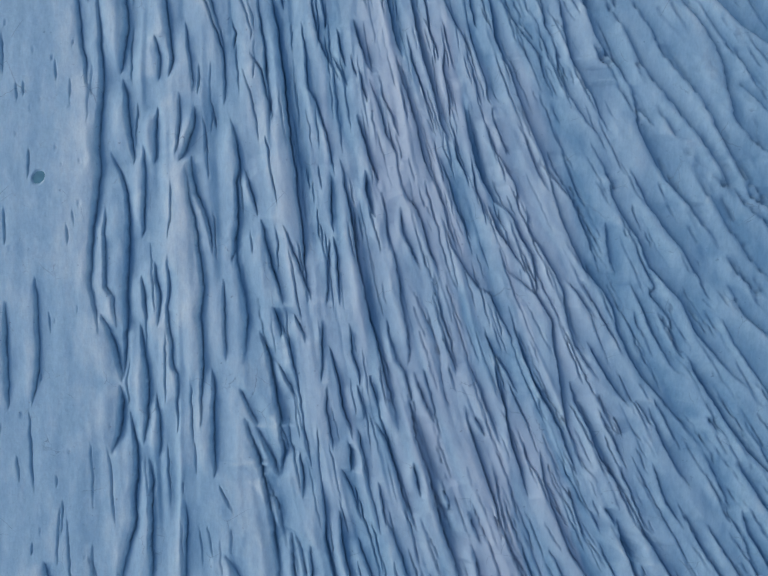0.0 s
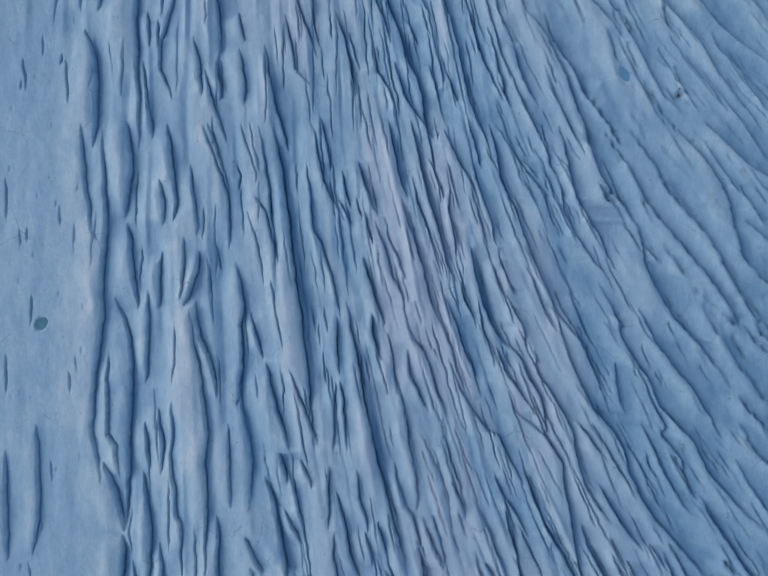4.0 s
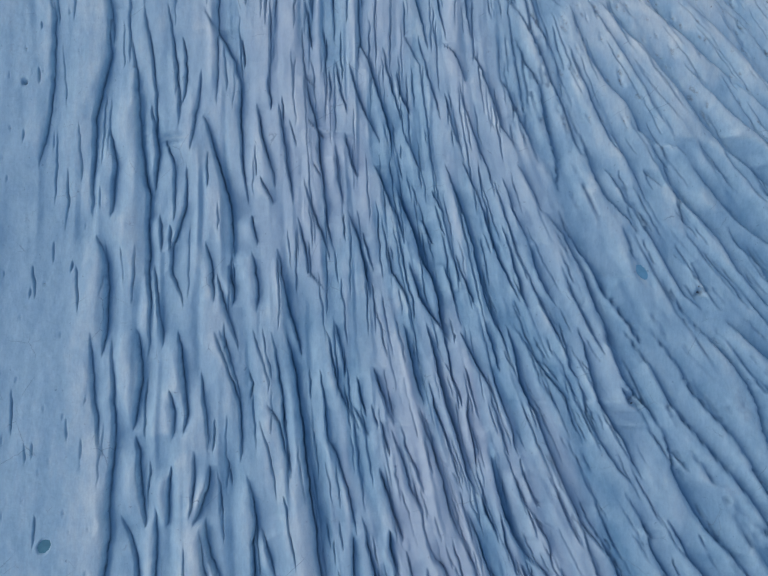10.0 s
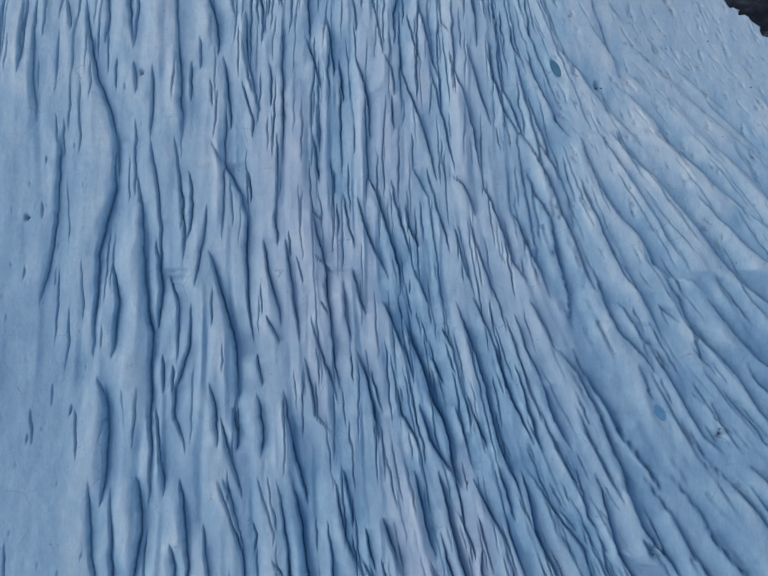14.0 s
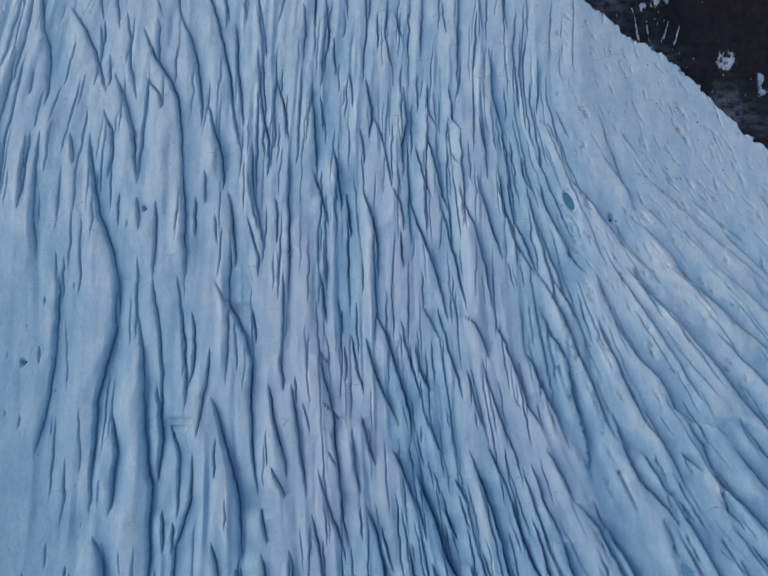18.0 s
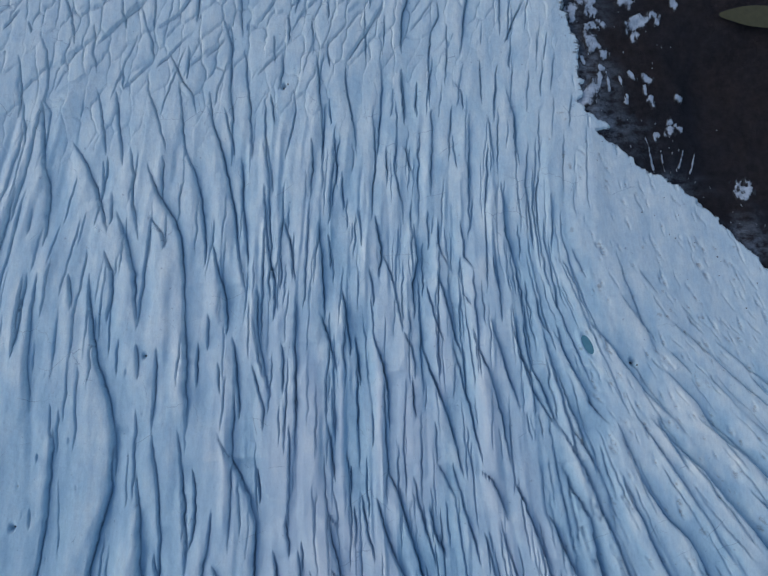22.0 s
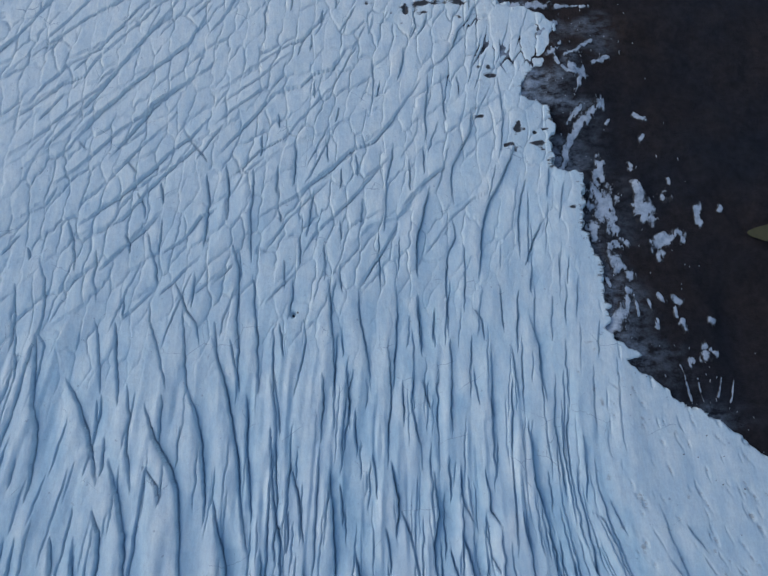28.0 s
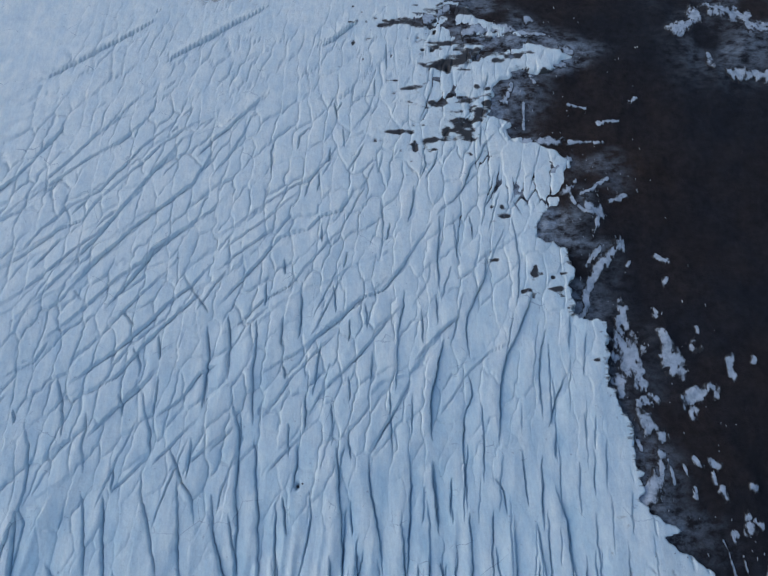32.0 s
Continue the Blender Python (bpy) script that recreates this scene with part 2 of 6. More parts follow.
def from_coarse(field):
    """A field on the coarse lattice, brought to the fine one."""
    gx, gy = np.clip((GX + 130) / 0.5, 0, 520), (GY + 78) / 1.2
    ix, iy = np.minimum(gx.astype(int), 519), gy.astype(int)
    fx, fy = gx - ix, gy - iy
    return (field[iy, ix] * (1 - fx) + field[iy, ix + 1] * fx) * (1 - fy) + (field[iy + 1, ix] * (1 - fx) + field[iy + 1, ix + 1] * fx) * fy


# the columns of the ice's mesh bend with the crevasses, from a straight row at y = 190
XS = np.concatenate((np.arange(-128, -110, 0.8), np.arange(-110, -90, 0.2), np.arange(-90, -28, 0.138), np.arange(-28, 34, 0.112), np.arange(34, 86, 0.145), np.arange(86, 128.1, 0.8)))
GX, GY = np.meshgrid(XS, YS)
start = int(np.searchsorted(YS, 190))
for rows, way in ((range(start - 1, -1, -1), 1), (range(start + 1, len(YS)), -1)):
    for j in rows:
        before = GX[j + way]
        col = np.clip(np.round((before + 130) / 0.5), 0, 520).astype(int)
        bend = 0.95 if way > 0 else 0.25 * float(smooth(190, 230, YS[j]))
        GX[j] = before - way * abs(YS[j + way] - YS[j]) * np.tan(bend * LEAN[int(round((YS[j] + 78) / 1.2)), col])

edge_west, edge_east = 30, len(XS) - 48           # the outermost columns close up to the ground beyond
GX[:, :edge_west + 1] = np.linspace(np.full(len(YS), -128.5), GX[:, edge_west], edge_west + 1).T
GX[:, edge_east:] = np.maximum(GX[:, edge_east:], np.linspace(GX[:, edge_east], np.full(len(YS), 128.5), 48).T)


def lean_at(x, y):
    return float(LEAN[min(LEAN.shape[0] - 1, max(0, round((y + 78) / 1.2))), min(LEAN.shape[1] - 1, max(0, round((x + 130) / 0.5)))])


def window(x0, x1, y0, y1):
    """The rows and columns of the ice's mesh that cover a stretch of it."""
    j0, j1 = np.searchsorted(YS, (y0, y1))
    if j0 >= j1:
        return 0, 0, 0, 0
    lines = [GX[j] for j in (j0, (j0 + j1) // 2, j1 - 1)]
    return j0, j1, min(np.searchsorted(g, x0) for g in lines), max(np.searchsorted(g, x1) for g in lines)


def zone(field, x, y):
    j = min(len(YS) - 1, np.searchsorted(YS, y))
    return field[j, min(len(XS) - 1, np.searchsorted(GX[j], x))]


blocky = smooth(185, 225, CY + 0.25 * CX)          # where the ice breaks into blocks
calm = np.clip(smooth(-54, -70, CX) * (smooth(80, 40, CY) + 0.6 * smooth(150, 120, CY)) + smooth(30, 48, CX) * smooth(125, 150, CY) + 0.8 * smooth(265, 310, CY - 0.25 * CX), 0, 1)
swell = drawn_out(CX, CY, 7.0, 30, 11)
ribs = drawn_out(CX, CY, 2.6, 18, 23)
fins = drawn_out(CX, CY, 1.25, 10, 29) * (0.25 + 0.75 * np.exp(-((CX - 8 + 0.12 * (CY - 40)) / 30) ** 2))
rough = (1 - 0.75 * calm) * (1 - 0.6 * blocky)
far_calm = 1 - 0.6 * smooth(190, 215, CY)
ROUGH, BLOCKY, CALM = (from_coarse(f) for f in (rough, blocky, calm))
WOBBLE = (0.20 * lattice(0, GX, GY, 4.0, 8.0, 81) + 0.16 * lattice(0, GX, GY, 1.5, 2.8, 82) + 0.08 * lattice(0, GX, GY, 0.5, 1.0, 83)) * (1 + 0.5 * BLOCKY)


def leaning(field, push):
    """A rolling field whose crests are pushed eastward, so that each falls off steeply on that side."""
    return np.array([np.interp(g - push * row + 0.5 * jag, g, row) for g, row, jag in zip(GX, from_coarse(field), WOBBLE)])


swell, ribs, fins = leaning(swell * (1 - 0.65 * calm) * far_calm, 2.6), leaning(ribs * rough * far_calm, 1.5), leaning(fins * rough * far_calm, 0.65)
HEIGHT = base_height(GX, GY) + 0.42 * swell + 0.30 * ribs + 0.30 * fins + 0.06 * cloudy(GX, GY, 3.0, 87, 3)
PALE = 1 - 0.45 * smooth(70, 190, GY)              # up the glacier the crust and the painted shade are more even
CRUST_SHADE = 0.29 + PALE * (0.08 * swell + 0.06 * ribs + 0.04 * fins) + 0.50 * smooth(30, 290, GY) + 0.08 * smooth(215, 300, GY) + 0.19 * smooth(25, 50, GX) * smooth(90, 140, GY) * smooth(240, 200, GY) + (0.15 * smooth(-6, -26, GX) - 0.05 * smooth(5, 25, GX)) * smooth(90, 30, GY)
DUST = np.clip(0.26 + 0.4 * ribs + 0.4 * swell, 0, 0.65) * np.exp(-((GX - 8 + 0.15 * (GY - 40)) / 34) ** 2) * smooth(210, 120, GY)


def places(xy):
    return sorted(zip(xy[::2], xy[1::2]), key=lambda p: p[1])


# Crevasse walls: the ice stands high on the west side of each and falls off to a shelf on the east, which climbs
# again to the next wall. They are gathered row by row, so that each shelf reaches just as far as its neighbour.
ROWS = [[] for _ in YS]
RAG = np.random.RandomState(5).uniform(-1, 1, 4096)


def wall(points, drop, rise, slit, reach, gape=0.2, rag=1.0):
    p = np.array(points, float)
    j0, j1 = np.searchsorted(YS, (p[0, 1], p[-1, 1]))
    if j1 - j0 < 3:
        return
    y = YS[j0:j1]
    t = 2 * (y - p[0, 1]) / (p[-1, 1] - p[0, 1]) - 1
    seed = (37.0 * p[0, 0] + 11.0 * p[0, 1]) % 1500
    knots = np.arange(4096.0)
    slow, quick = np.interp(seed + y / 2.6, knots, RAG, period=4096), np.interp(seed + 900 + y / 0.8, knots, RAG, period=4096)
    x = np.interp(y, p[:, 1], p[:, 0]) + rag * (0.16 * slow + 0.13 * quick)
    s = np.clip(1 - np.abs(t) ** 3.2, 0, 1)
    wide = (0.3 + 0.7 * s) * np.clip(0.85 + 0.6 * np.interp(seed + 600 + y / 5.0, knots, RAG, period=4096), 0.25, 1.5)
    deep = s * np.clip(0.75 + 0.6 * np.interp(seed + 300 + y / 3.5, knots, RAG, period=4096), 0.15, 1.3)
    for k, j in enumerate(range(j0, j1)):
        ROWS[j].append((x[k], s[k], drop, rise, slit * deep[k], reach, gape, wide[k]))


def build_walls():
    for j, row in enumerate(ROWS):
        row.sort()
        n, g = len(row), GX[j]
        east, west = [0.0] * n, [0.0] * n
        room = 12.0
        for k in range(n - 1, -1, -1):             # how far each shelf runs before the next wall takes over
            if k < n - 1:
                gap, s = row[k + 1][0] - row[k][0], row[k + 1][1] * min(1.0, 1.3 * row[k + 1][2])
                room = min(12.0, gap * s + (1 - s) * (gap + room))
            east[k] = max(0.35, min(room, row[k][5]))
        room = 12.0
        for k in range(n):
            if k:
                gap, s = row[k][0] - row[k - 1][0], row[k - 1][1] * min(1.0, 1.3 * row[k - 1][2])
                room = min(12.0, gap * s + (1 - s) * (gap + room))
            west[k] = max(0.35, min(room, row[k][5]))
        for k, (x, s, drop, rise, slit, reach, gape, wide) in enumerate(row):
            a, b = np.searchsorted(g, (x - west[k] - 0.3, x + east[k] + 1.2))
            if a >= b:
                continue
            d = g[a:b] - x
            over = np.clip((d + 0.05) / 0.10, 0, 1)
            far, near = west[k], east[k]
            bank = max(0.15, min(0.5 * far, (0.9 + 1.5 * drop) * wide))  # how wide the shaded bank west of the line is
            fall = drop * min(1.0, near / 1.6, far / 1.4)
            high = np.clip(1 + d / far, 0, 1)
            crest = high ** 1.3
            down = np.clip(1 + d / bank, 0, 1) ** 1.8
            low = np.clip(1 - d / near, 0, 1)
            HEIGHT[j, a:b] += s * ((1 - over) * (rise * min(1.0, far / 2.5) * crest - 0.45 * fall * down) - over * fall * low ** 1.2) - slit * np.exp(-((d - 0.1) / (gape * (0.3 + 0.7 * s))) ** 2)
            # whiter crust on the crest; bank and shelf bluer, their shade put into the colour
            CRUST_SHADE[j, a:b] += PALE[j, a:b] * s * min(1.0, drop) * ((1 - over) * (0.32 * high ** 0.8 - 0.14 * down) - 0.30 * over * low ** 0.7)


def size_at(y):
    """The walls stand tallest near by and flatten up the glacier."""
    return 1.25 - 0.42 * float(smooth(40, 130, y)) - 0.40 * float(smooth(140, 212, y))


def far_up(y):
    return float(smooth(150, 212, y))


def cliff(*xy):
    """The tallest crevasse walls, over a wide shelf."""
    z, f = size_at(xy[1]), far_up(xy[1])
    wall(places(xy), 2.1 * z, 0.9 * z, 1.3 - 0.4 * f, 11 - 6 * f, 0.19 - 0.03 * f)


def brow(*xy):
    """A tall crevasse wall."""
    z, f = size_at(xy[1]), far_up(xy[1])
    wall(places(xy), 1.3 * z, 0.65 * z * (1 - 0.5 * f), 1.2 - 0.3 * f, 9 - 5.5 * f, 0.165 - 0.02 * f)


def step(*xy):
    """A lower wall."""
    z, f = size_at(xy[1]), far_up(xy[1])
    wall(places(xy), 0.75 * z, 0.38 * z * (1 - 0.5 * f), 1.05 - 0.2 * f, 6 - 3.2 * f, 0.145 - 0.015 * f)


def crack(*xy):
    """A narrow open crack."""
    wall(places(xy), 0.2, 0.1, 0.9, 2.2, 0.13)


def cut(points, rise, drop, left, right, soft):
    """A slanting bank along a line of places: higher on its left, lower on its right."""
    p = np.array(points, float)
    way = p[-1] - p[0]
    length = np.hypot(*way)
    way /= length
    side = np.array((way[1], -way[0]))
    s0, n0 = (p - p[0]) @ way, (p - p[0]) @ side
    wide = 3 * max(left, right) + np.abs(n0).max()
    c, d, a, b = window(p[:, 0].min() - wide, p[:, 0].max() + wide, p[:, 1].min() - 1, p[:, 1].max() + 1)
    if a >= b or c >= d:
        return
    dx, dy = GX[c:d, a:b] - p[0, 0], YS[c:d][:, None] - p[0, 1]
    s, n = dx * way[0] + dy * way[1], dx * side[0] + dy * side[1]
    n = n - np.interp(s, s0, n0) + 1.2 * WOBBLE[c:d, a:b]
    taper = (1 - np.clip(2 * s / length - 1, -1, 1) ** 4) ** 0.9
    soft = soft + 0.3 * float(smooth(284, 300, p[0, 1]))
    bank = 1 / (1 + np.exp(np.clip(-n / soft, -30, 30)))
    HEIGHT[c:d, a:b] += taper * ((1 - bank) * rise * np.exp(np.clip(n / left, -30, 0)) - bank * drop * np.exp(-np.clip(n / right, 0, 30)))


def steep(xy):
    """Whether a line runs more up the glacier than across it."""
    return abs(xy[-2] - xy[0]) < 1.25 * abs(xy[-1] - xy[1])


def fold(*xy):
    """A broad bank between two rows of blocks."""
    cut(places(xy), 0.20, 0.38, 2.2, 1.3, 0.12)
    if steep(xy):
        wall(places(xy), 0.1, 0.05, 0.7, 1.5, 0.22)


def crease(*xy):
    """A shallow bank between blocks."""
    cut(places(xy), 0.10, 0.20, 1.8, 1.0, 0.10)
    if steep(xy):
        wall(places(xy), 0.05, 0.02, 0.5, 1.5, 0.18)


def follow(x, y, length, turn=0.0, wobble=0.0, draw=random):
    """A line of places along the crevasses' own direction, through x, y."""
    line = []
    for way in (-1, 1):
        px, py, half = x, y, []
        for k in range(4):
            a = lean_at(px, py) + turn
            px, py = px + way * length / 8 * math.sin(a), py + way * length / 8 * math.cos(a)
            half.append((px + draw.uniform(-wobble, wobble), py))
        line = half[::-1] + [(x, y)] if way < 0 else line + half
    return line


def scatter(seed, step_x, step_y):
    draw = random.Random(seed)
    y = -72.0
    while y < 365:
        x = -126.0
        while x < 126:
            px, py = x + draw.uniform(-0.5, 0.5) * step_x, y + draw.uniform(-0.5, 0.5) * step_y
            if px < float(margin_x(py)) + 6:
                yield px, py, draw
            x += step_x
        y += step_y


def crowd(x, y):
    """How crowded the small crevasses are: most in the torn band along the middle."""
    band = math.exp(-((x - 8 + 0.12 * (y - 40)) / (26 + 0.25 * max(0, y - 90))) ** 2)
    west = float(smooth(-10, -24, x) * smooth(185, 150, y))
    return (0.48 - 0.25 * west + 0.52 * band) * float(zone(ROUGH, x, y))


# the crevasses that stand out, from near to far
crack(-78.5, 42.8, -79.0, 52.2)
step(-59.3, 38.1, -61.0, 41.5, -61.5, 45.5, -62.5, 50.3, -62.9, 57.2, -63.3, 63.2)
brow(-58.1, -12.3, -58.9, -8.3, -60.2, -3.4, -60.7, -1.9, -60.1, 9.7, -59.4, 16.5, -58.7, 21.8, -58.7, 26.4, -58.5, 32.6, -58.0, 40.9, -58.3, 48.4, -58.9, 56.5, -59.4, 62.5)
brow(-54.0, 43.0, -53.7, 48.2, -52.9, 53.1, -53.5, 57.9, -54.2, 63.9)
brow(-51.1, 23.9, -51.5, 26.4, -52.1, 31.2, -52.9, 36.7, -53.6, 42.1)
crack(-51.6, 40.9, -52.1, 48.2, -51.8, 53.9)
brow(-53.9, -22.0, -53.5, -15.8, -53.1, -9.0, -53.3, -2.4, -53.0, 2.2, -52.8, 6.9, -52.4, 12.4, -52.9, 17.7, -54.2, 22.4, -56.2, 26.8)
step(-54.8, -11.1, -55.5, -4.2, -57.3, -1.9, -57.5, 6.3, -57.3, 15.1)
crack(-52.5, 4.2, -53.6, 8.2)
step(-49.6, 8.2, -49.3, 13.7, -48.8, 21.1, -49.1, 27.9)
step(-45.7, 41.5, -45.7, 46.4, -46.8, 51.2)
brow(-43.8, 42.2, -43.2, 45.6, -43.9, 51.2, -44.7, 57.4, -45.5, 63.3)
step(-46.8, 23.9, -46.8, 29.9, -45.8, 36.0)
step(-38.4, 38.9, -39.0, 43.0, -39.7, 48.4, -40.6, 54.6)
step(-42.1, 25.8, -41.4, 32.6, -41.4, 38.9)
brow(-41.4, 24.4, -40.4, 26.6, -39.0, 31.3, -38.3, 36.1)
brow(-34.7, 4.9, -35.2, 9.7, -36.4, 13.7, -38.1, 17.7, -39.0, 21.8, -39.0, 25.8)
brow(-37.0, -32.2, -37.2, -28.8, -37.3, -22.6, -36.9, -15.1, -37.6, -9.0, -36.8, -1.9, -37.0, 0.8, -37.7, 5.6, -38.1, 11.0, -39.4, 16.4, -40.1, 23.9)
step(-32.3, 48.4, -33.1, 52.6, -34.8, 57.5, -36.8, 63.1)
step(-32.0, 36.1, -32.2, 40.9, -32.4, 46.4, -33.8, 51.9, -35.9, 57.5, -38.0, 63.1)
crack(-35.4, 20.5, -35.7, 24.5, -36.1, 30.0, -36.7, 35.4)
crack(-34.0, 31.9, -35.0, 37.4)
brow(-30.7, 2.8, -30.2, 7.6, -29.7, 11.7, -29.7, 15.1, -29.9, 20.5, -29.2, 24.5, -29.7, 29.3, -30.6, 33.7)
crack(-30.3, 48.5, -29.8, 51.9, -30.6, 54.6)
crack(-26.6, 49.8, -26.3, 52.7, -28.0, 57.5, -30.0, 63.2)
step(-22.4, 33.8, -23.2, 39.0, -24.5, 44.2, -26.9, 47.8)
crack(-24.6, 28.6, -25.2, 32.7, -26.5, 38.9, -28.3, 45.0)
crack(-22.3, 23.9, -23.1, 30.0)
step(-25.2, 13.0, -26.2, 17.1, -27.9, 23.2)
brow(-19.6, -5.7, -20.8, -1.9, -22.2, 2.2, -23.5, 6.9, -24.5, 12.4)
crack(-26.0, 4.9, -26.6, 10.0)
step(-28.1, -18.6, -27.7, -9.6, -28.0, -4.3, -29.3, 0.1, -30.0, 6.9, -30.3, 11.7)
step(-46.1, -10.4, -46.0, -3.5, -46.6, -0.5, -47.0, 3.5)
step(-42.0, -33.7, -42.1, -27.4, -42.1, -20.6, -43.3, -18.6, -43.5, -14.4, -44.3, -6.2, -43.9, -1.3, -43.9, 4.9)
crack(-43.9, 8.3, -43.1, 12.4, -43.1, 20.5)
crack(-72.8, 20.4, -72.9, 27.1)
crack(-78.0, 6.9, -78.2, 15.0)
cliff(-14.5, -5.9, -14.8, -1.9, -15.4, 4.9, -16.1, 11.1, -16.9, 16.4, -17.4, 22.5, -18.4, 28.7, -19.1, 34.8, -19.5, 40.2, -20.3, 46.5, -21.3, 53.3, -22.2, 58.9, -23.3, 64.8)
crack(-25.6, 52.7, -26.7, 57.5, -28.0, 63.4)
step(-22.5, 32.0, -22.7, 38.2, -23.5, 43.0, -23.7, 48.5, -25.0, 56.8, -25.9, 62.7)
crack(-20.8, 15.1, -21.5, 18.5, -22.5, 23.9, -23.1, 28.7)
step(-13.6, -5.0, -15.1, -1.2, -16.4, 2.2, -18.1, 6.9, -19.5, 11.1)
crack(-21.1, 0.8, -20.8, 6.9, -21.5, 11.1)
step(-8.7, 21.2, -9.2, 24.0, -10.2, 28.7, -11.3, 32.8, -13.0, 37.6, -14.7, 40.3, -15.0, 47.2, -15.8, 54.8)
step(-6.0, 40.7, -7.9, 42.4, -10.7, 47.2, -12.4, 51.4, -13.4, 56.9, -14.5, 62.8)
step(-10.7, 53.1, -11.6, 58.3, -12.7, 64.2)
step(-6.2, 44.8, -7.6, 48.6, -8.3, 53.1)
step(-6.0, 40.7, -7.3, 43.1, -9.2, 47.2)
brow(-0.5, 43.2, -2.1, 45.9, -3.5, 50.0, -4.9, 54.8)
step(-1.8, 37.0, -2.8, 40.3, -3.5, 43.8)
crack(-4.1, 42.4, -5.5, 47.2)
brow(0.6, 19.9, -0.4, 22.6, -1.8, 26.7, -3.1, 30.7, -4.1, 34.5)
brow(0.3, 12.4, -0.7, 13.8, -2.1, 17.8, -2.1, 22.6)
step(3.0, 5.6, 2.3, 11.1, 1.3, 18.5)
brow(5.4, 46.7, 3.8, 52.2, 2.7, 57.7, 1.6, 63.6)
step(4.7, 25.4, 2.3, 30.1, 0.6, 36.3, -1.4, 42.4)
step(5.1, 29.4, 3.0, 35.5, 0.9, 39.7)
brow(13.3, 18.6, 11.2, 22.0, 9.8, 26.7, 8.5, 32.1, 7.2, 37.7, 5.7, 41.7, 4.1, 45.9)
cliff(16.8, 28.4, 15.2, 29.4, 13.6, 33.6, 12.6, 39.0, 10.9, 43.9, 9.6, 48.7, 8.9, 52.9, 7.8, 57.8, 6.6, 63.7)
step(12.5, 32.1, 11.2, 36.3, 9.1, 41.8, 7.5, 46.7, 6.5, 52.2)
step(13.3, 46.0, 12.6, 49.5, 10.2, 55.7)
step(16.0, 33.6, 15.5, 39.1, 14.4, 44.6, 14.7, 49.5)
step(24.2, 36.4, 23.5, 41.2, 21.6, 46.8, 19.5, 55.0)
cliff(28.7, 14.2, 26.9, 15.2, 25.0, 16.5, 23.2, 19.9, 21.1, 24.7, 19.7, 30.2, 18.7, 36.3)
brow(19.4, 21.3, 17.3, 25.4, 16.3, 28.8)
step(23.4, 11.1, 22.6, 15.2, 21.1, 19.9, 20.0, 26.0)
step(28.7, 26.1, 26.6, 28.9, 24.9, 33.7)
step(29.0, 22.0, 26.6, 25.4, 24.5, 28.8)
brow(29.8, 42.0, 27.4, 46.8, 25.7, 50.9, 24.7, 57.2, 23.7, 63.1)
step(20.1, 47.4, 18.5, 51.6, 16.1, 56.5, 13.4, 61.9)
step(22.1, 53.3, 21.2, 54.4, 20.2, 58.5, 18.7, 64.3)
step(13.6, 0.4, 12.0, 4.3, 10.2, 9.7, 8.8, 14.4, 6.4, 17.2, 5.1, 20.6)
step(9.6, 1.9, 7.8, 4.9, 5.7, 9.7, 5.1, 15.1)
step(29.9, -14.5, 27.1, -9.7, 24.3, -3.6, 21.6, -1.9, 18.7, 2.2, 16.0, 7.0, 13.9, 13.1)
step(20.1, 8.3, 17.4, 13.8, 16.0, 18.6, 13.3, 26.0)
brow(30.4, 4.9, 28.4, 6.3, 25.6, 10.4, 23.9, 15.2)
brow(47.5, -43.8, 44.1, -39.6, 41.9, -34.1, 40.1, -27.7, 39.4, -21.5, 38.3, -16.0, 37.5, -9.1, 34.0, -3.6, 30.5, -0.5, 28.5, 0.8, 26.7, 3.5)
cliff(5.1, -33.2, 3.7, -28.3, 2.0, -21.4, 0.3, -15.2, -1.0, -9.7, -2.5, -4.3, -2.8, -1.9, -4.2, 4.9, -5.2, 12.4, -6.5, 18.5, -7.5, 25.3)
step(-8.9, 9.6, -9.6, 14.4, -9.6, 21.9)
step(-7.6, -5.9, -7.9, -1.9, -8.3, 4.3, -9.2, 9.0)
step(-10.4, -5.9, -10.3, -1.9, -10.1, 8.3)
step(6.8, -19.3, 7.2, -14.5, 6.5, -9.7, 5.1, -4.3, 5.1, -1.9, 4.4, 2.2, 2.3, 9.7)
brow(45.7, 12.5, 43.7, 14.5, 40.2, 17.9, 36.7, 22.7, 34.6, 27.4, 32.5, 32.2, 30.6, 37.8, 28.6, 44.0, 26.5, 48.8)
step(38.1, 37.8, 36.1, 42.6, 34.8, 48.2, 31.4, 52.3, 27.9, 57.9, 24.8, 63.1)
step(34.1, 51.0, 30.7, 55.1)
step(38.3, 51.0, 36.2, 53.8, 35.6, 57.3, 34.6, 63.2)
brow(49.8, 30.9, 47.7, 34.4, 46.4, 38.6, 43.7, 42.7, 41.7, 46.9, 40.7, 51.8, 39.7, 56.6, 38.5, 62.5)
step(48.4, 29.6, 45.0, 33.0, 41.6, 38.6, 39.2, 43.4, 38.6, 48.9)
brow(54.0, 41.4, 52.1, 44.9, 49.3, 48.3, 46.6, 52.4, 45.3, 57.3, 43.7, 63.1)
step(49.7, 45.5, 47.9, 46.2, 46.6, 49.7)
